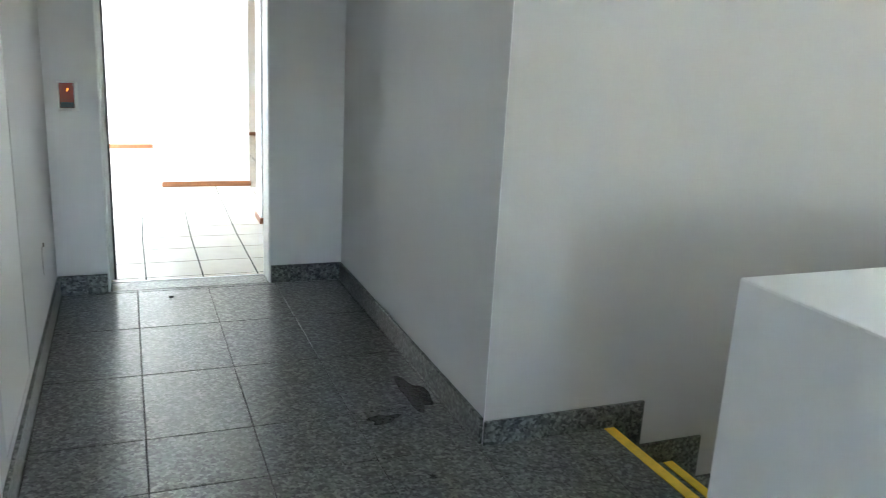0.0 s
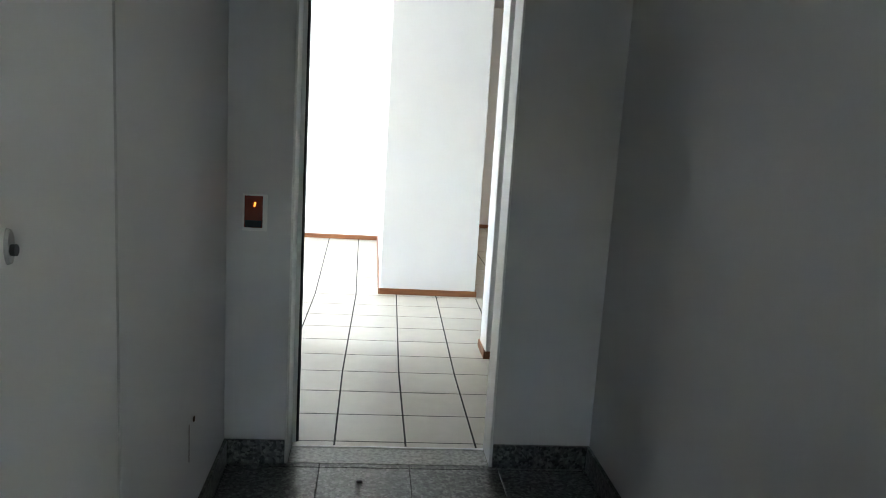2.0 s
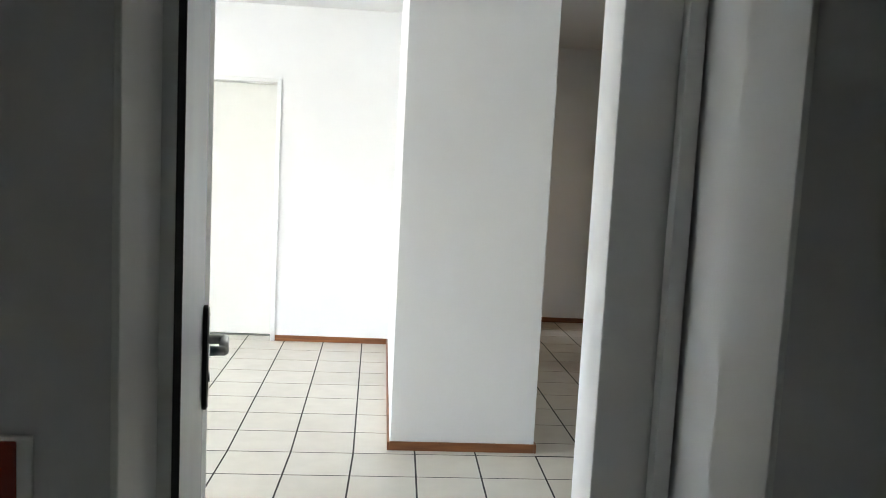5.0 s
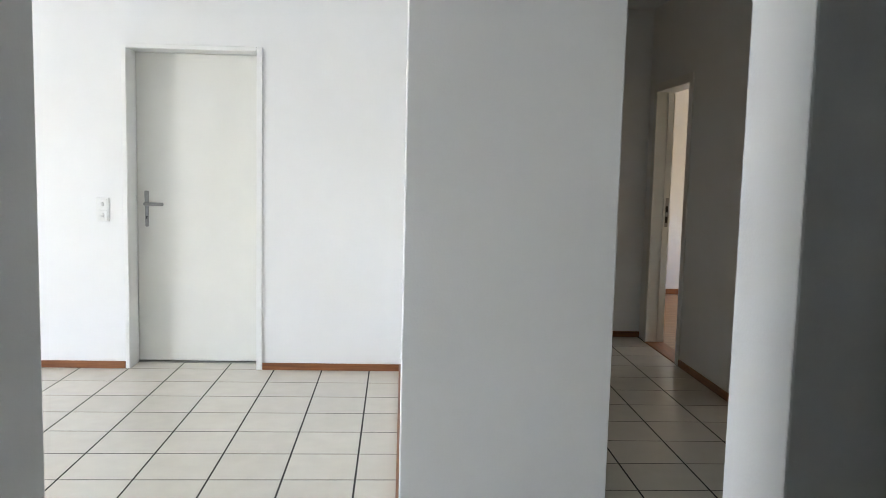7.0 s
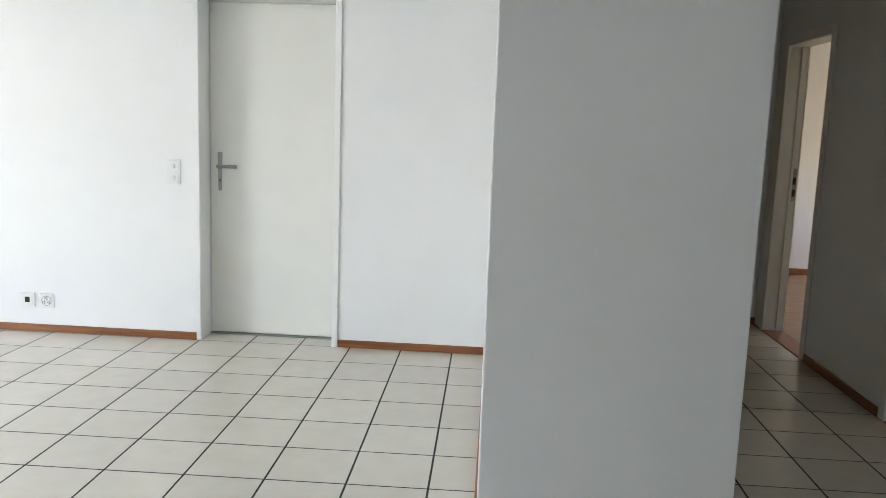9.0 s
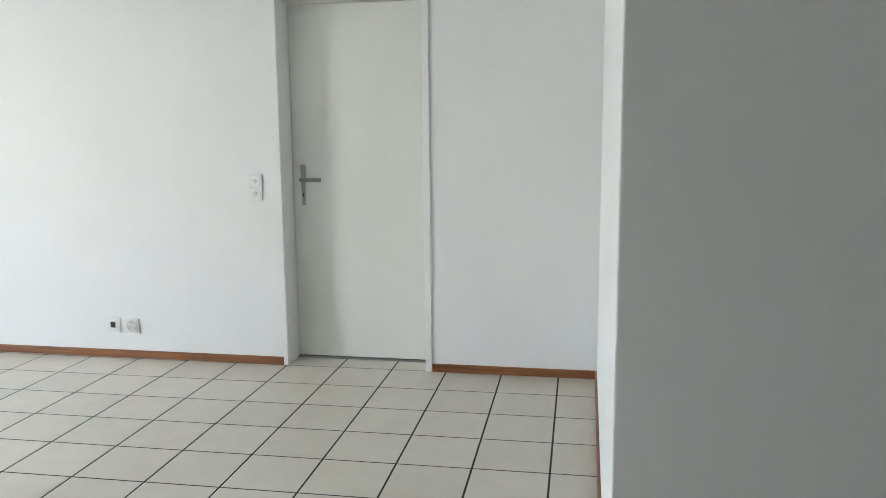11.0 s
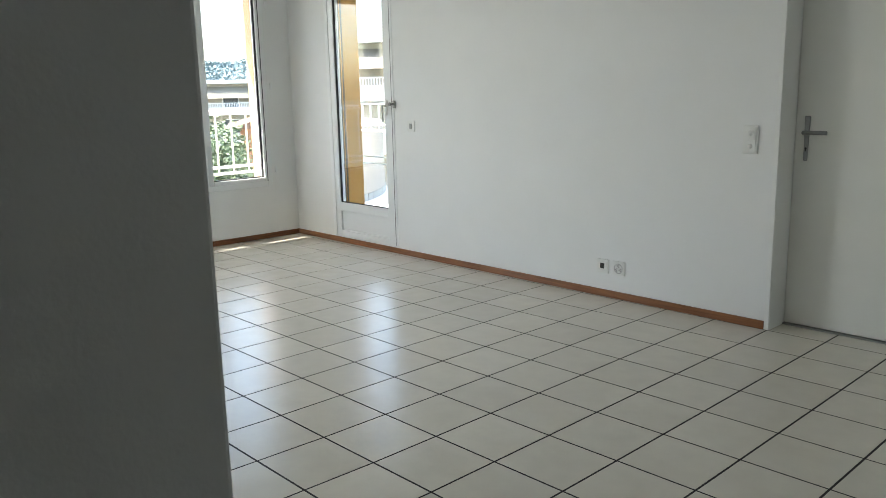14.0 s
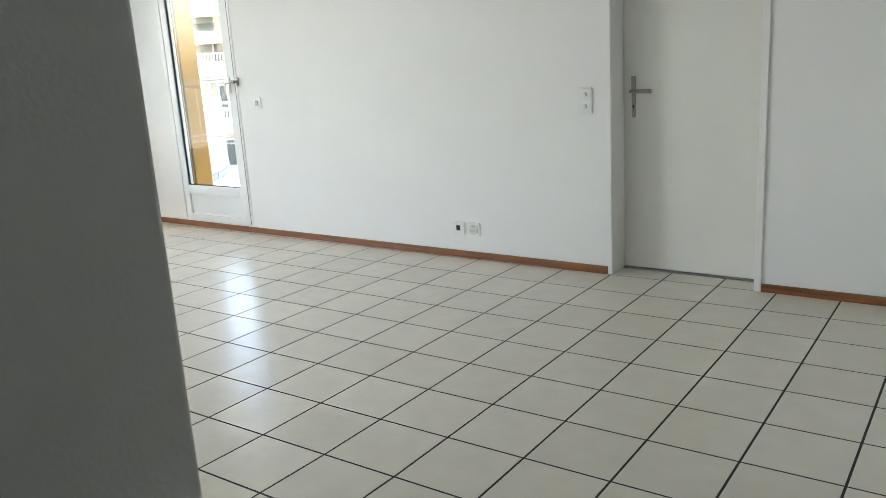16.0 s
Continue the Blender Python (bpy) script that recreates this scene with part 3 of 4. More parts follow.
structure("threshold", cuboid(-0.197, 0.610, ENTRY_Y1 - 0.0115, ENTRY_Y1 + 0.004, -0.003, 0.003, bevel=0.001), PVC, "thin pale metal strip at the tile edge", "threshold")
structure("trim", cuboid(0.965, 1.018, STUB_S - 0.06, STUB_S - 0.002, 0, 2.05, bevel=0.004), FRAME, "white steel frame upright in the hall corner", "trim")

# service cupboard door in the landing wall
cup = thing("service_cupboard", "white flush service cupboard door with an oval lock", "cupboard", place=(LAND_W, -1.983, 0))
part("cupboard_door", cuboid(-0.02, -0.0005, -0.360, 0.268, 0.135, 2.192, bevel=0.002), CUPBOARD, cup)
# black block fills the recess in place of its shade
part("cupboard_shade", cuboid(-0.28, -0.03, -0.364, 0.282, 0.132, 2.198), BLACK, cup, "black block for the shade inside the cupboard")
rose = bmesh.new()
bmesh.ops.create_cone(rose, cap_ends=True, segments=24, radius1=0.028, radius2=0.026, depth=0.006, matrix=Matrix.Translation((0.0025, -0.232, 1.195)) @ Matrix.Rotation(math.pi / 2, 4, "Y") @ Matrix.Diagonal((1.0, 0.45, 1, 1)))
rose_ob = part("lock_rose", rose, STEEL, cup, "oval steel lock rose")
knob = bmesh.new()
rod(knob, (0.004, -0.232, 1.19), (0.013, -0.232, 1.19), 0.009, 14)
part("lock_core", knob, BLACK, rose_ob)

# lift door in its niche
lift = thing("lift_door", "dark teal lacquered lift door in a recessed niche", "lift door", place=(-0.655, -3.01, 0))
part("door_panel", cuboid(-0.06, -0.02, -0.485, 0.485, 0.005, 2.095, bevel=0.003), TEAL, lift)
part("lift_frame", box(box(cuboid(-0.1, 0.012, 0.447, 0.488, 0, 2.098, bevel=0.002), -0.1, 0.012, -0.488, -0.447, 0, 2.098, bevel=0.002), -0.1, 0.012, -0.446, 0.446, 2.06, 2.098, bevel=0.002), TEAL, lift)
part("shaft_back", cuboid(-0.2, -0.12, -0.48, 0.48, 0, 2.09), BLACK, lift)


# ---- switches and sockets ----
def rocker_plate(name, x, y, z, w, h, label, face=-1):
    ob = thing(name, label, "switch", place=(x, y, z))
    part("cover_plate", cuboid(-w / 2, w / 2, -0.009, -0.0005, -h / 2, h / 2, bevel=0.003), PLASTIC, ob)
    return ob


sw = rocker_plate("light_switch", -1.669, ROOM_N, 0.998, 0.082, 0.146, "white double light switch with a socket on the wall")
for z in (0.034, -0.034):
    part("insert", cuboid(-0.03, 0.03, -0.0125, -0.009, z - 0.031, z + 0.031, bevel=0.002), PLASTIC, sw)
    b = bmesh.new()
    rod(b, (0, -0.0125, z), (0, -0.016, z), 0.013, 20, 0.012)
    smooth(part("button", b, PLASTIC, sw))
sk1 = rocker_plate("data_socket", -2.582, ROOM_N, 0.192, 0.088, 0.088, "white data socket with a black port above the skirting")
part("insert", cuboid(-0.03, 0.03, -0.0115, -0.009, -0.03, 0.03, bevel=0.001), PLASTIC, sk1)
part("port", cuboid(-0.016, 0.014, -0.013, -0.0112, -0.014, 0.02, bevel=0.001), BLACK, sk1, "black port")
sk2 = rocker_plate("wall_socket", -2.464, ROOM_N, 0.192, 0.088, 0.088, "white triple mains socket above the skirting")
part("insert", cuboid(-0.033, 0.033, -0.0115, -0.009, -0.033, 0.033, bevel=0.002), PLASTIC, sk2)
rim = bmesh.new()
loops = [[rim.verts.new((r * math.cos(q * math.pi / 16), y, r * math.sin(q * math.pi / 16))) for q in range(32)] for r, y in ((0.0275, -0.0116), (0.0275, -0.0126), (0.0305, -0.0126), (0.0305, -0.0116))]
for p, q in zip(loops, loops[1:]):
    for k in range(32):
        rim.faces.new((p[k], p[(k + 1) % 32], q[(k + 1) % 32], q[k]))
part("socket_rim", rim, STEEL, sk2, "thin grey round rim")
for k in range(3):
    a = math.radians(90 + 120 * k)
    cx, cz = 0.017 * math.cos(a), 0.017 * math.sin(a)
    hole = bmesh.new()
    for q in range(3):
        c = math.radians(90 + 120 * q) + a
        rod(hole, (cx + 0.0075 * math.cos(c), -0.0114, cz + 0.0075 * math.sin(c)), (cx + 0.0075 * math.cos(c), -0.0121, cz + 0.0075 * math.sin(c)), 0.0042, 10)
    part("socket_hole", hole, BLACK, sk2, "dark pin holes")
sw3 = rocker_plate("light_switch", -4.378, ROOM_N, 1.02, 0.082, 0.082, "small white single switch by the balcony door")
part("button", cuboid(-0.014, 0.014, -0.014, -0.0085, -0.02, 0.02, bevel=0.002), STEEL, sw3, "grey push button")
sw4 = thing("light_switch", "red illuminated landing switch in a pale frame", "switch", place=(-0.342, ENTRY_Y0, 1.000))
part("cover_plate", cuboid(-0.045, 0.046, -0.010, -0.0005, -0.069, 0.069, bevel=0.003), PLASTIC, sw4)
part("insert", cuboid(-0.037, 0.030, -0.0135, -0.010, -0.056, 0.064, bevel=0.002), RED, sw4, "dark red translucent rocker")
part("lower_insert", cuboid(-0.034, 0.027, -0.0145, -0.0136, -0.054, -0.028, bevel=0.0004), BLACK, sw4, "black name strip")
lamp = bmesh.new()
rod(lamp, (-0.001, -0.0137, 0.024), (0.003, -0.0137, 0.040), 0.0036, 10)
part("glow_lamp", lamp, NEON, sw4, "glowing orange indicator")

# ---- balcony door and window ----
bd = thing("balcony_door", "white glazed balcony door with a recessed lower panel", "door", place=(0, ROOM_N, 0))
fr = bmesh.new()
box(fr, B0, B0 + 0.045, -0.006, 0.07, BZ0, BZ1, bevel=0.003)
box(fr, B1 - 0.022, B1, -0.006, 0.07, BZ0, BZ1, bevel=0.003)
box(fr, B0 + 0.045, B1 - 0.022, -0.006, 0.07, BZ1 - 0.05, BZ1, bevel=0.003)
box(fr, B0 + 0.045, B1 - 0.022, 0.0, 0.07, BZ0, BZ0 + 0.012)
part("door_frame", fr, PVC, bd)
L0, L1, LZ0, LZ1 = B0 + 0.048, B1 - 0.03, BZ0 + 0.014, BZ1 - 0.055
P0, P1, PZ0 = -5.348, -4.695, 0.352
sash = bmesh.new()
box(sash, L0, P0, -0.004, 0.055, LZ0, LZ1, bevel=0.004)
box(sash, P1, L1, -0.004, 0.055, LZ0, LZ1, bevel=0.004)
box(sash, P0, P1, -0.004, 0.055, LZ1 - 0.07, LZ1, bevel=0.004)
box(sash, P0, P1, -0.004, 0.055, 0.276, PZ0, bevel=0.004)
box(sash, P0, P1, -0.004, 0.055, LZ0, 0.110, bevel=0.004)
sash_ob = part("sash", sash, PVC, bd)
part("lower_panel", cuboid(P0 + 0.001, P1 - 0.001, 0.012, 0.04, 0.1105, 0.2755), PVC, sash_ob)
part("pane", cuboid(P0 + 0.001, P1 - 0.001, 0.02, 0.026, PZ0 + 0.001, LZ1 - 0.071), GLASS, sash_ob, "clear glass pane").visible_shadow = False
seal = box(cuboid(P0, P1, 0.004, 0.018, PZ0, PZ0 + 0.007), P0, P0 + 0.009, 0.004, 0.018, PZ0 + 0.007, LZ1 - 0.07)
part("glazing_seal", seal, BLACK, sash_ob, "dark glazing seal")
hd = bmesh.new()
box(hd, -4.678, -4.652, -0.014, -0.0045, 1.10, 1.22, bevel=0.003)
rod(hd, (-4.665, -0.01, 1.175), (-4.665, -0.055, 1.175), 0.009, 12)
rod(hd, (-4.665, -0.052, 1.18), (-4.665, -0.052, 1.06), 0.009, 12)
smooth(part("handle", hd, PLASTIC, sash_ob, "pale turn handle"))
kn = bmesh.new()
box(kn, -4.577, -4.551, -0.02, -0.0065, 1.155, 1.215, bevel=0.003)
rod(kn, (-4.566, -0.018, 1.187), (-4.566, -0.05, 1.187), 0.009, 14)
rod(kn, (-4.566, -0.048, 1.187), (-4.566, -0.06, 1.187), 0.0145, 14)
smooth(part("door_knob", kn, STEEL, bd, "grey metal knob on the frame"))
part("gap_seal", cuboid(L1 + 0.0005, B1 - 0.0225, -0.003, 0.03, LZ0, LZ1), DARK_METAL, bd, "dark gap beside the sash")


def casement(name, y0, y1, meets_low):
    """Inward-opening sash; it meets its neighbour at one side and its frame at the other three."""
    ob = thing(name, "white casement window with a single clear pane", "window", "windows of the living room", place=(ROOM_W, 0, 0))
    fr = bmesh.new()
    if meets_low:
        box(fr, -0.07, 0.008, y1 - 0.05, y1, WZ0, WZ1, bevel=0.003)
        f0, f1, s0, s1, g0, g1 = y0, y1 - 0.05, y0 + 0.003, y1 - 0.06, y0 + 0.069, y1 - 0.085
    else:
        box(fr, -0.07, 0.008, y0, y0 + 0.05, WZ0, WZ1, bevel=0.003)
        f0, f1, s0, s1, g0, g1 = y0 + 0.05, y1, y0 + 0.044, y1 - 0.003, y0 + 0.09, y1 - 0.069
    box(fr, -0.07, 0.008, f0, f1, WZ0, WZ0 + 0.055, bevel=0.003)
    box(fr, -0.07, 0.008, f0, f1, WZ1 - 0.05, WZ1, bevel=0.003)
    part("window_frame", fr, PVC, ob)
    gz0, gz1 = WZ0 + 0.085, WZ1 - 0.085
    sash = bmesh.new()
    box(sash, -0.06, 0.022, s0, g0, WZ0 + 0.05, WZ1 - 0.045, bevel=0.004)
    box(sash, -0.06, 0.022, g1, s1, WZ0 + 0.05, WZ1 - 0.045, bevel=0.004)
    box(sash, -0.06, 0.022, g0, g1, WZ0 + 0.05, gz0, bevel=0.004)
    box(sash, -0.06, 0.022, g0, g1, gz1, WZ1 - 0.045, bevel=0.004)
    sash_ob = part("sash", sash, PVC, ob)
    part("pane", cuboid(-0.03, -0.024, g0 + 0.0005, g1 - 0.0005, gz0 + 0.0005, gz1 - 0.0005), GLASS, sash_ob, "clear glass pane").visible_shadow = False
    part("glazing_seal", box(cuboid(-0.02, 0.0, g1 - 0.011, g1 - 0.0005, gz0, gz1), -0.02, 0.0, g0, g1 - 0.011, gz0, gz0 + 0.01), BLACK, sash_ob, "dark glazing seal")
    if meets_low:
        part("gap_seal", cuboid(0.008, 0.014, y1 - 0.06, y1 - 0.05, WZ0 + 0.05, WZ1 - 0.05), BLACK, ob, "dark gap beside the sash")
    return ob


win = casement("window_1", W0, W1, True)
casement("window_2", V0, V1, False)
part("meeting_seal", cuboid(-0.05, 0.012, V1 - 0.002, W0 + 0.002, WZ0 + 0.056, WZ1 - 0.051), BLACK, win, "dark joint between the two sashes")
part("outer_reveal", cuboid(-0.31, -0.0705, W1 - 0.008, W1 - 0.0005, WZ0 + 0.001, WZ1 - 0.001), SUNLIT_OCHRE, win, "rendered outer jamb, ochre paled to peach for the sun on it")
for z in (0.62, 1.35, 2.05):
    part("frame_clip", cuboid(0.0005, 0.012, W1 + 0.03, W1 + 0.05, z - 0.03, z + 0.03, bevel=0.002), PVC, win, "small white cover clip on the wall")


# ---- outside ----
GROUND = -9.0
structure("ground", cuboid(-900, 900, -900, 900, GROUND - 0.5, GROUND), GRASS, "wide green ground far below the flat", "ground")

structure("balcony_floor", cuboid(-9.2, -2.5, ROOM_N + 0.285, 7.6, -0.25, 0.02), WHITE_RENDER, "pale balcony floor in the sun", "balcony floor")
reveal = thing("facade_reveal", "ochre rendered outer reveal of the balcony door", "reveal")
part("reveal_side", cuboid(B0 + 0.0005, B0 + 0.014, ROOM_N + 0.075, ROOM_N + 0.335, 0.02, BZ1), OCHRE, reveal)
for y, w in ((0.085, 0.022), (0.125, 0.01), (0.15, 0.014)):
    part("shutter_guide", cuboid(B0 + 0.0145, B0 + 0.019, ROOM_N + y, ROOM_N + y + w, 0.02, BZ1), BARK, reveal, "dark vertical shutter guide")
part("reveal_sill", cuboid(B0 + 0.02, B1, ROOM_N + 0.075, ROOM_N + 0.283, 0.021, BZ0 - 0.002), CONCRETE, reveal, "grey outer door sill")
corner = thing("facade_corner", "ochre rendered corner of the facade", "facade")
part("corner_body", cuboid(ROOM_W - 0.62, ROOM_W - 0.36, 4.77, 5.1, 0.021, 2.55, bevel=0.01), OCHRE, corner)


def railing(name, a, b, z0, z1, step, label, thin=1.0):
    """Straight white railing: top rail, double low rail and upright bars."""
    ob = thing(name, label, "railing")
    a, b = Vector((*a, 0)), Vector((*b, 0))
    d = b - a
    for z, r in ((z1, 0.022), (z0, 0.014), (z0 - 0.06, 0.014)):
        bm = bmesh.new()
        rod(bm, a + Vector((0, 0, z)), b + Vector((0, 0, z)), r * thin, 8)
        part("rail", bm, PVC, ob)
    n = max(1, int(d.length / step))
    for k in range(n + 1):
        p = a + d * (k / n)
        bm = bmesh.new()
        rod(bm, p + Vector((0, 0, z0 - 0.06 if 0 < k < n else 0.021)), p + Vector((0, 0, z1)), 0.009 if 0 < k < n else 0.02, 8)
        part("bar", bm, PVC, ob)
    return ob


railing("door_railing", (B0 - 0.1, ROOM_N + 0.36), (B1 + 0.1, ROOM_N + 0.36), 0.72, 1.2, 2.0, "white metal rails across the balcony door", 0.45)
railing("balcony_railing", (-6.9, 5.78), (-4.9, 5.95), 0.96, 1.18, 0.115, "white metal balcony railing with upright bars")
railing("window_railing", (-6.6, 2.77), (-6.6, 5.12), 0.62, 1.13, 0.15, "white metal railing outside the window")
structure("terrace_ledge", cuboid(ROOM_W - 0.8, ROOM_W - 0.305, 3.0, 5.1, -0.2, 0.02), WHITE_RENDER, "pale ledge outside the window", "ledge")

# awning front over the balcony: arms, bar and scalloped valance
awning = thing("balcony_awning", "ochre cloth awning edge with a scalloped valance on arms", "awning")
AW_Y, AW_Z = 6.2, 2.325
for x in (-7.6, -4.4):
    arm = bmesh.new()
    rod(arm, (x, ROOM_N + 0.28, AW_Z + 0.30), (x, AW_Y, AW_Z + 0.135), 0.018, 10)
    part("arm", arm, PVC, awning, "white folding arm")
val = bmesh.new()
n, w = 168, 4.2 / 168
top = [val.verts.new((-8.2 + w * k, AW_Y, AW_Z + 0.12)) for k in range(n + 1)]
low = [val.verts.new((-8.2 + w * k, AW_Y + 0.012 * math.sin(k * 0.7), AW_Z - 0.045 * abs(math.sin(k * math.pi / 8)))) for k in range(n + 1)]
for k in range(n):
    val.faces.new((top[k], top[k + 1], low[k + 1], low[k]))
bmesh.ops.solidify(val, geom=list(val.faces), thickness=0.004)
part("valance", val, VALANCE, awning, "scalloped cloth edge")
bar = bmesh.new()
rod(bar, (-8.2, AW_Y, AW_Z + 0.135), (-4.0, AW_Y, AW_Z + 0.135), 0.02, 10)
part("front_bar", bar, PVC, awning, "white front bar")

# curved white parapet with a course of blocks at its foot
par = thing("curved_parapet", "curved cream balcony parapet with a block course", "parapet")
C_X, C_Y, C_R = -9.6, 5.2, 2.6


def arc_wall(r0, r1, a0, a1, z0, z1, n):
    bm = bmesh.new()
    rings = []
    for k in range(n + 1):
        a = math.radians(a0 + (a1 - a0) * k / n)
        rings.append([bm.verts.new((C_X + r * math.cos(a), C_Y + r * math.sin(a), z)) for r, z in ((r0, z0), (r1, z0), (r1, z1), (r0, z1))])
    for p, q in zip(rings, rings[1:]):
        for k in range(4):
            bm.faces.new((p[k], p[(k + 1) % 4], q[(k + 1) % 4], q[k]))
    bm.faces.new(rings[0])
    bm.faces.new(rings[-1])
    return bm


part("parapet_wall", arc_wall(C_R, C_R + 0.14, 20, 110, 0.105, 0.92, 40), PARAPET_RENDER, par)
for k in range(30):
    part("block", arc_wall(C_R - 0.02, C_R + 0.15, 20 + 3 * k + 0.2, 23 + 3 * k - 0.2, 0.022, 0.103, 2), CONCRETE, par)


# neighbouring houses
def block_house(name, x, y, turn, w, d, storeys, label, body, ground=GROUND, balcony=True, roof=None):
    ob = thing(name, label, "house", place=(x, y, ground), turn=turn)
    h = storeys * 2.9
    part("house_wall", cuboid(-w / 2, w / 2, 0, d, 0, h), body, ob)
    part("roof", cuboid(-w / 2 - 0.5, w / 2 + 0.5, -0.9, d + 0.5, h, h + 0.35), roof or WHITE_RENDER, ob)
    for s in range(storeys):
        z = s * 2.9
        bays = int(w // 3.2)
        for k in range(bays):
            cx = -w / 2 + 1.6 + 3.2 * k
            wd = part("window", cuboid(cx - 0.8, cx + 0.8, -0.06, -0.005, z + 0.35, z + 2.35), PVC, ob)
            part("pane", cuboid(cx - 0.72, cx + 0.72, -0.07, -0.061, z + 0.45, z + 2.27), WINDOW_DARK, wd)
        if balcony and s:
            bal = part("balcony", cuboid(-w / 2, w / 2, -1.5, -0.005, z - 0.12, z + 0.06), WHITE_RENDER, ob)
            part("balcony_front", cuboid(-w / 2, w / 2, -1.5, -1.42, z + 0.061, z + 0.62), WHITE_RENDER, bal)
            bars = bmesh.new()
            for k in range(int(w / 0.16)):
                box(bars, -w / 2 + 0.16 * k, -w / 2 + 0.16 * k + 0.05, -1.47, -1.43, z + 0.62, z + 1.0)
            box(bars, -w / 2, w / 2, -1.49, -1.41, z + 1.0, z + 1.06)
            tagged(part("balcony_railing", bars, PVC, bal), kind="stuff")
            if s == storeys - 1:
                aw = bmesh.new()
                v = [aw.verts.new(p) for p in ((-w / 2 + 1, -0.01, z + 2.6), (w / 2 - 1, -0.01, z + 2.6), (w / 2 - 1, -1.7, z + 1.5), (-w / 2 + 1, -1.7, z + 1.5))]
                f = aw.faces.new(v)
                bmesh.ops.solidify(aw, geom=[f], thickness=0.03)
                part("awning", aw, AWNING, ob, "pale striped cloth awning")
    return ob


WINDOW_DARK = material("dark_pane", (0.07, 0.075, 0.08), 0.2, spread=0.15, scale=0.7)
block_house("apartment_house", -32.1, 30.5, 32, 14, 12, 4, "cream apartment house with railed balconies and awnings", HOUSE_RENDER, GROUND + 1.3)
block_house("apartment_house", -72.6, 40.0, 61, 10, 9, 4, "far cream apartment house with awnings above the trees", HOUSE_RENDER, GROUND - 0.2)
chalet = thing("gabled_house", "orange-brown rendered house with a brown gabled roof", "house", place=(-44.1, 28.9, GROUND), turn=61)
BROWN = material("brown_render", (0.36, 0.17, 0.09), 0.8, spread=0.1, scale=3, bump=0.2)
part("house_wall", cuboid(-3.4, 3.4, 0, 9, 0, 8.28), BROWN, chalet)
gable = bmesh.new()
v = [gable.verts.new(p) for p in ((-4.3, -0.6, 8.2), (4.3, -0.6, 8.2), (0, -0.6, 9.35), (-4.3, 9.8, 8.2), (4.3, 9.8, 8.2), (0, 9.8, 9.35))]
for q in ((0, 1, 2), (3, 5, 4), (0, 2, 5, 3), (1, 4, 5, 2), (0, 3, 4, 1)):
    gable.faces.new([v[i] for i in q])
part("roof", gable, ROOF_TILE, chalet)
part("chimney", cuboid(1.6, 2.2, 4, 4.6, 8.7, 9.9), CONCRETE, chalet)
for cx in (-1.7, 1.7):
    wd = part("window", cuboid(cx - 0.6, cx + 0.6, -0.07, -0.005, 5.2, 6.7), PVC, chalet)
    part("pane", cuboid(cx - 0.5, cx + 0.5, -0.08, -0.071, 5.3, 6.6), WINDOW_DARK, wd)


# trees
def leaf_clump(n, rx, rz, size, seed):
    """Many small leaf blades scattered in uneven lobes."""
    rng = random.Random(seed)
    lobes = [(Vector((rng.uniform(-0.65, 0.65) * rx, rng.uniform(-0.65, 0.65) * rx, rng.uniform(-0.6, 0.75) * rz)), rng.uniform(0.3, 0.55)) for _ in range(11)]
    verts, faces = [], []
    for _ in range(n):
        c, r = rng.choice(lobes)
        d = Vector((rng.gauss(0, 1), rng.gauss(0, 1), rng.gauss(0, 1))).normalized() * (rng.random() ** 0.4)
        p = c + Vector((d.x * r * rx, d.y * r * rx, d.z * r * rz))
        u = Vector((rng.gauss(0, 1), rng.gauss(0, 1), rng.gauss(0, 0.6))).normalized() * size * rng.uniform(0.6, 1.2)
        w = u.orthogonal().normalized() * size * 0.45
        k = len(verts)
        verts += [p - u, p + w, p + u, p - w]
        faces.append((k, k + 1, k + 2, k + 3))
    return verts, faces


def tree(name, x, y, height, rx, n, seed, label, mat, size=0.14, ground=GROUND):
    ob = thing(name, label, "tree", "garden trees", place=(x, y, ground))
    rng = random.Random(seed)
    bm = bmesh.new()
    rod(bm, (0, 0, 0), (0.1, 0.05, height * 0.55), 0.22, 10, 0.12)
    for k in range(6):
        a = k * 1.05 + rng.random()
        rod(bm, (0.08, 0.04, height * (0.3 + 0.04 * k)), (math.cos(a) * rx * 0.6, math.sin(a) * rx * 0.6, height * (0.55 + 0.06 * k)), 0.07, 8, 0.025)
    part("trunk", bm, BARK, ob)
    verts, faces = leaf_clump(n, rx, height * 0.36, size, seed)
    me = bpy.data.meshes.new("crown")
    me.from_pydata([(v.x, v.y, v.z + height * 0.64) for v in verts], [], faces)
    me.materials.append(mat)
    crown = new("crown", me)
    crown.parent = ob
    return ob


tree("tree", -24.4, 12.2, 9.9, 2.3, 20000, 3, "leafy green garden tree below the window", LEAVES, 0.09)
tree("tree", -26.6, 13.9, 9.3, 1.9, 14000, 4, "leafy green garden tree below the window", LEAVES, 0.09)
tree("tree", -31.1, 18.4, 7.7, 1.7, 9000, 5, "small leafy tree beside the brown house", LEAVES, 0.09)

# wooded hill on the horizon: a rough canopy with loose leaf clumps over it
rng = random.Random(9)


def ridge(a):
    return 21.0 + 2.5 * math.sin(a * 7) + 2.5 * math.sin(a * 17 + 1) + 1.2 * math.sin(a * 61)


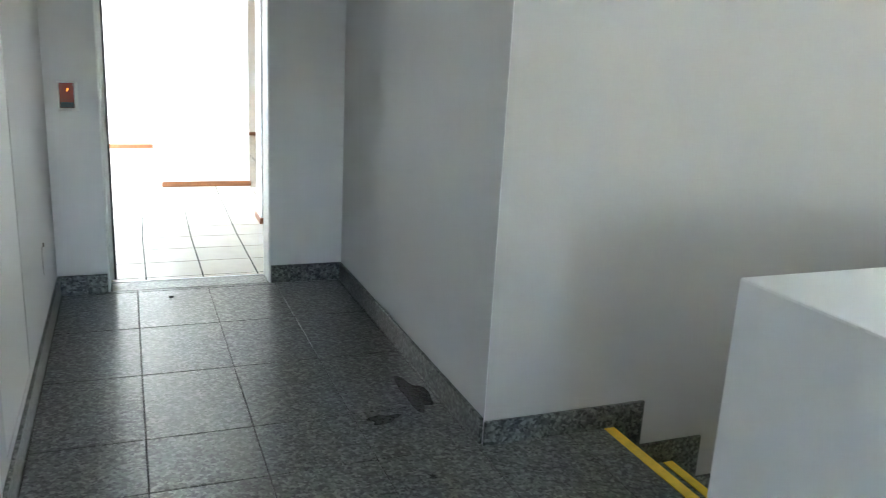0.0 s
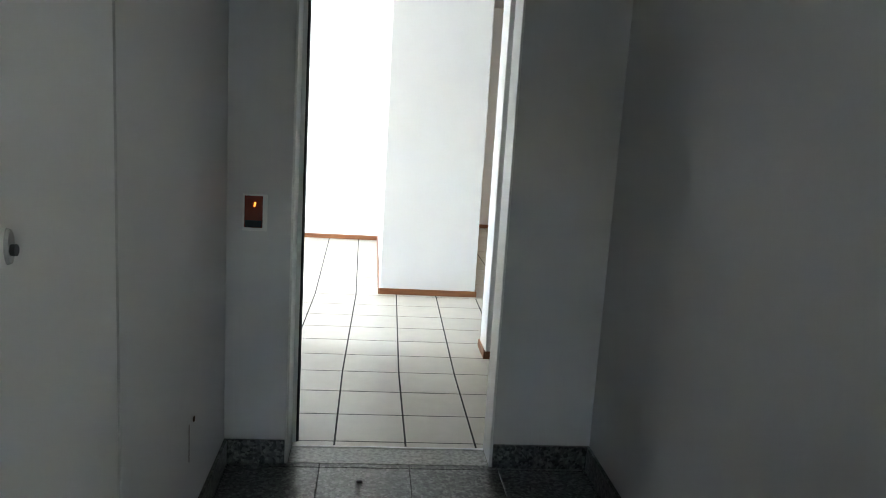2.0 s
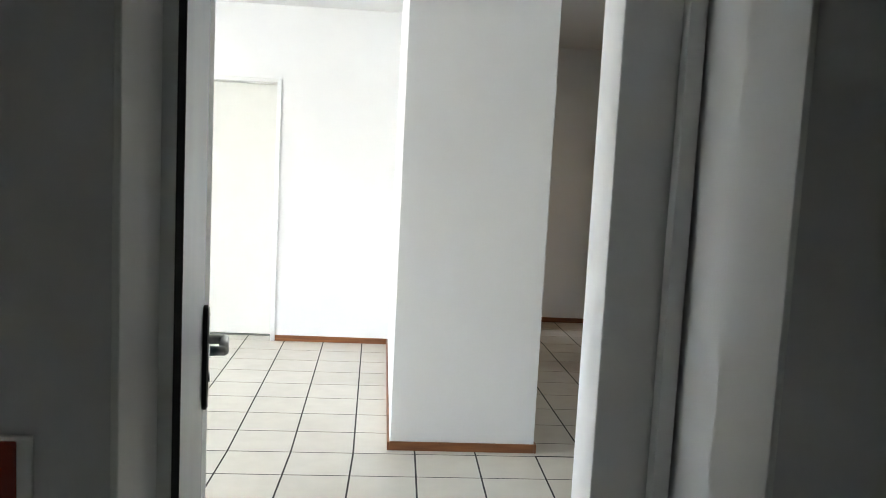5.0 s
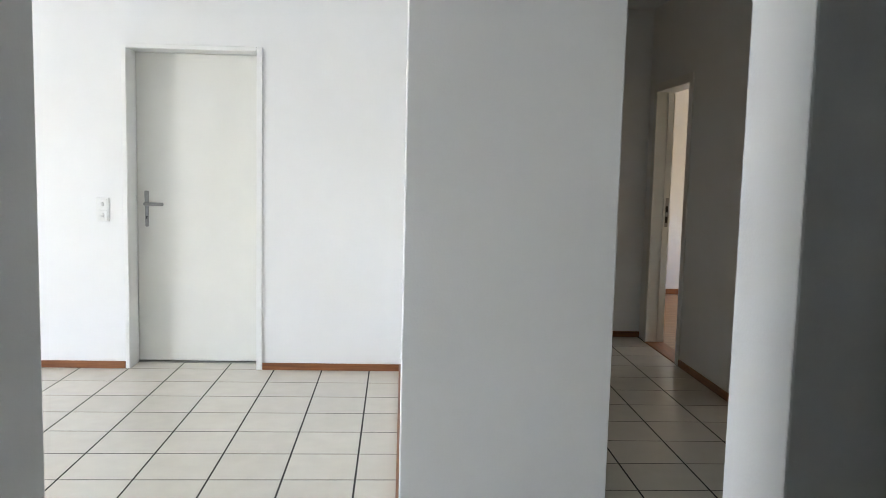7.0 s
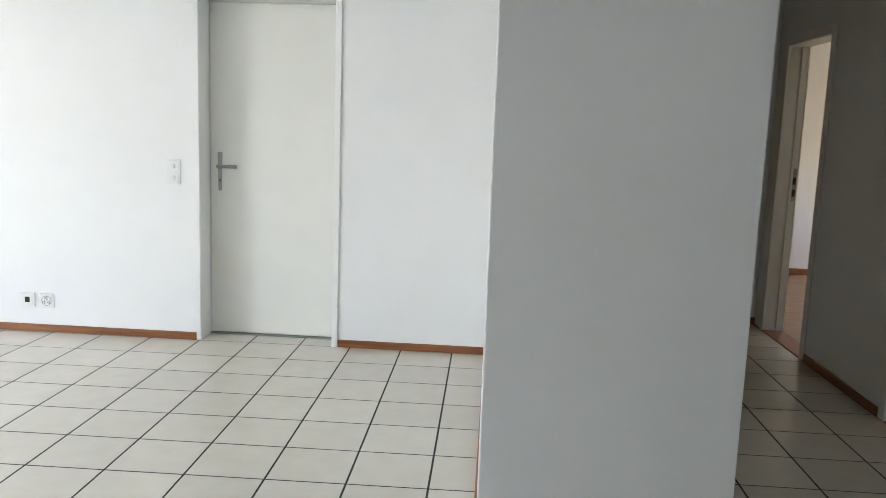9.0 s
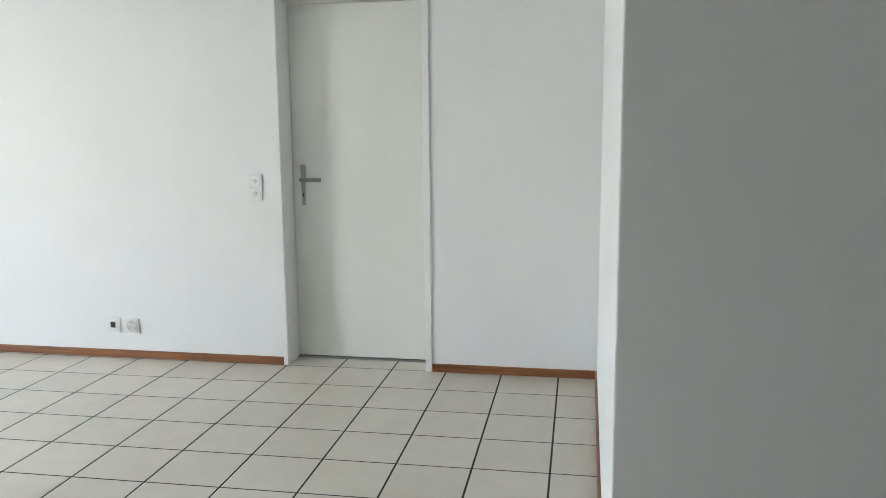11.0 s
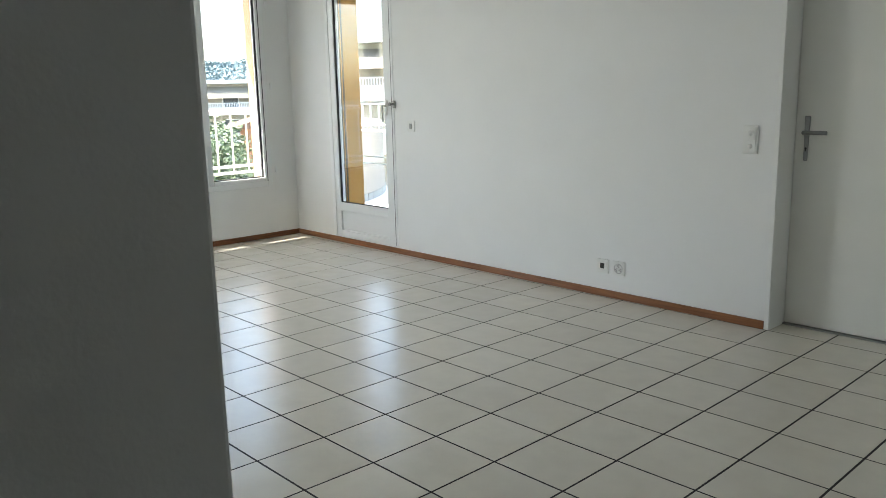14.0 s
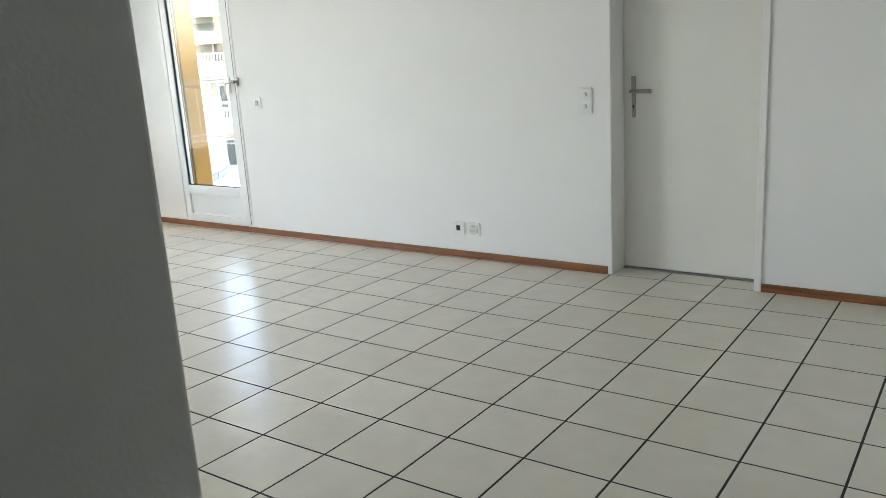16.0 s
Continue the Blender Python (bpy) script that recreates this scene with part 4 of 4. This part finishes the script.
hv, hf = [], []
COLS, ROWS = 900, 16
for i in range(COLS + 1):
    a = math.radians(95 + 80 * i / COLS)
    for k in range(ROWS + 1):
        f = k / ROWS
        d = 240 + 70 * f + rng.uniform(-1.5, 1.5)
        z = GROUND + ridge(a) * math.sin(f * 1.57) ** 0.8 + rng.uniform(-0.9, 0.9) - 0.8
        hv.append((d * math.cos(a), d * math.sin(a), z))
for i in range(COLS):
    for k in range(ROWS):
        q = i * (ROWS + 1) + k
        hf.append((q, q + 1, q + ROWS + 2, q + ROWS + 1))
for k in range(30000):
    a = math.radians(rng.uniform(95, 175))
    f = rng.random() ** 0.6
    d = 238 + 72 * f
    p = Vector((d * math.cos(a), d * math.sin(a), GROUND + ridge(a) * math.sin(f * 1.57) ** 0.8 + rng.uniform(-1.0, 0.9)))
    u = Vector((rng.gauss(0, 1), rng.gauss(0, 1), rng.gauss(0, 1))).normalized() * rng.uniform(0.3, 0.7)
    w = u.orthogonal().normalized() * rng.uniform(0.3, 0.6)
    i = len(hv)
    hv += [tuple(p - u), tuple(p + w), tuple(p + u), tuple(p - w)]
    hf.append((i, i + 1, i + 2, i + 3))
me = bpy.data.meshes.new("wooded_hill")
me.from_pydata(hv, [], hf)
me.materials.append(HAZED_LEAVES)
tagged(new("wooded_hill", me), "wooded hill on the horizon, haze put into its leaf colour", "woods", kind="stuff")


# ---- marks on the landing ----
def stain(cx, cy, rx, ry, turn, seed, label):
    """A thin dark patch with an uneven outline."""
    rng = random.Random(seed)
    bm = bmesh.new()
    ring = []
    for k in range(28):
        a = 2 * math.pi * k / 28
        r = 1 + 0.22 * math.sin(3 * a + seed) + 0.12 * math.sin(5 * a) + rng.uniform(-0.06, 0.06)
        u, v = rx * r * math.cos(a), ry * r * math.sin(a)
        ring.append(bm.verts.new((cx + u * math.cos(turn) - v * math.sin(turn), cy + u * math.sin(turn) + v * math.cos(turn), 0.0009)))
    bm.faces.new(ring)
    return tagged(part("floor_stain", bm, DAMP), label, "stain")


stain(0.745, -2.155, 0.06, 0.035, 0.1, 1, "dark worn patch on the granite floor")
stain(0.925, -1.98, 0.05, 0.15, 0.05, 2, "dark damp patch beside the granite skirting")
tagged(part("floor_crumb", cuboid(0.079, 0.101, -0.580, -0.568, 0.0002, 0.008, bevel=0.003), BLACK), "small dark crumb on the landing floor", "debris")
tagged(part("wall_scratch", box(cuboid(LAND_W, LAND_W + 0.0015, -1.032, -1.028, 0.29, 0.415), LAND_W, LAND_W + 0.004, -0.972, -0.96, 0.40, 0.415), BARK), "thin dark scratch and chip on the landing wall", "scratch")

# ---- floor pieces ----
landing = bpy.data.objects["floor_landing"]
slab_floor(landing, LAND_W, LAND_E, -2.425, ENTRY_Y0 + 0.005, 0.357, 0.545, -0.071, -0.45, 0.003, 0.02, GRANITE, "slab")
slab_floor(landing, -0.655, 1.553, -5.7, -2.427, 0.357, 0.545, -0.071, -0.45, 0.003, 0.02, GRANITE, "slab")
slab_floor(landing, -0.655, 1.04, -8.0, -5.7, 0.357, 0.545, -0.071, -0.45, 0.003, 0.02, GRANITE, "slab")
flat = bpy.data.objects["floor"]
PITCH, JOINT, TURN = 0.302, 0.0082, radians(0.6)
BEND, HALL_ROW = -8, -14        # rows between which the lines ease from the room's slant to the hall's


def tile_node(i, j):
    """A crossing of joint lines: slightly slanted in the room, square in the hall."""
    c, d = math.cos(TURN), math.sin(TURN)
    k = max(j, BEND)
    x, y = -0.012 + PITCH * (i * c - k * d), 4.830 + PITCH * (i * d + k * c)
    if j < BEND:
        f = min(1.0, (j - BEND) / (HALL_ROW - BEND))
        x, y = x + f * (-0.022 + PITCH * i - x), y + f * (0.696 - y)
        y -= max(0, HALL_ROW - j) * 0.299
    return Vector((x, max(y, ENTRY_Y1 + 0.004), 0))


def bevelled_slab(corners, thick, edge, name, mat):
    """A flat piece over four corners, its rim eased."""
    bm = bmesh.new()
    mid = sum(corners, Vector()) / 4
    rings = []
    for shrink, z in ((edge, 0.0), (0.0, -edge), (0.0, -thick)):
        rings.append([bm.verts.new(p + (mid - p).normalized() * shrink * 1.414 + Vector((0, 0, z))) for p in corners])
    bm.faces.new(rings[0])
    for a, b in zip(rings, rings[1:]):
        for k in range(4):
            q = (k + 1) % 4
            bm.faces.new((b[k], b[q], a[q], a[k]))
    return to_mesh(name, bm, mat)


ROOMS = ((ROOM_W, ROOM_E, ROOM_S, ROOM_N), (ROOM_W, HALL_W - 0.15, ENTRY_Y1, ROOM_S), (HALL_W, HALL_E, ENTRY_Y1, ROOM_S),
         (ROOM_E, 0.88, STUB_N, CLOSET_S), (0.88, PASS_E, STUB_N, 2.40), (D0 + 0.02, D1 - 0.02, ROOM_N, ROOM_N + 0.1))
whole = None
for i in range(-21, 7):
    for j in range(-18, 2):
        q = [tile_node(i, j), tile_node(i + 1, j), tile_node(i + 1, j + 1), tile_node(i, j + 1)]
        mid = sum(q, Vector()) / 4
        x0, x1, y0, y1 = min(p.x for p in q), max(p.x for p in q), min(p.y for p in q), max(p.y for p in q)
        if y1 - y0 < 0.03 or not any(x1 > a and x0 < b and y1 > c and y0 < d for a, b, c, d in ROOMS):
            continue
        across, along = (q[1] - q[0]).normalized() * JOINT / 2, (q[3] - q[0]).normalized() * JOINT / 2
        inner = [p - mid + across * u + along * v for p, (u, v) in zip(q, ((1, 1), (-1, 1), (-1, -1), (1, -1)))]
        if j >= BEND:
            whole = whole or bevelled_slab(inner, 0.006, 0.0004, "tile", TILE)
        piece = new("tile", whole if j >= BEND else bevelled_slab(inner, 0.006, 0.0004, "tile", TILE))
        piece.location, piece.parent = mid, flat
# the passage is laid from its own line
slab_floor(flat, CLOSET_E, PASS_E, 2.437, PASS_N, PITCH, PITCH, -0.034, 3.828, JOINT, 0.006, TILE, "tile", 0.0004)
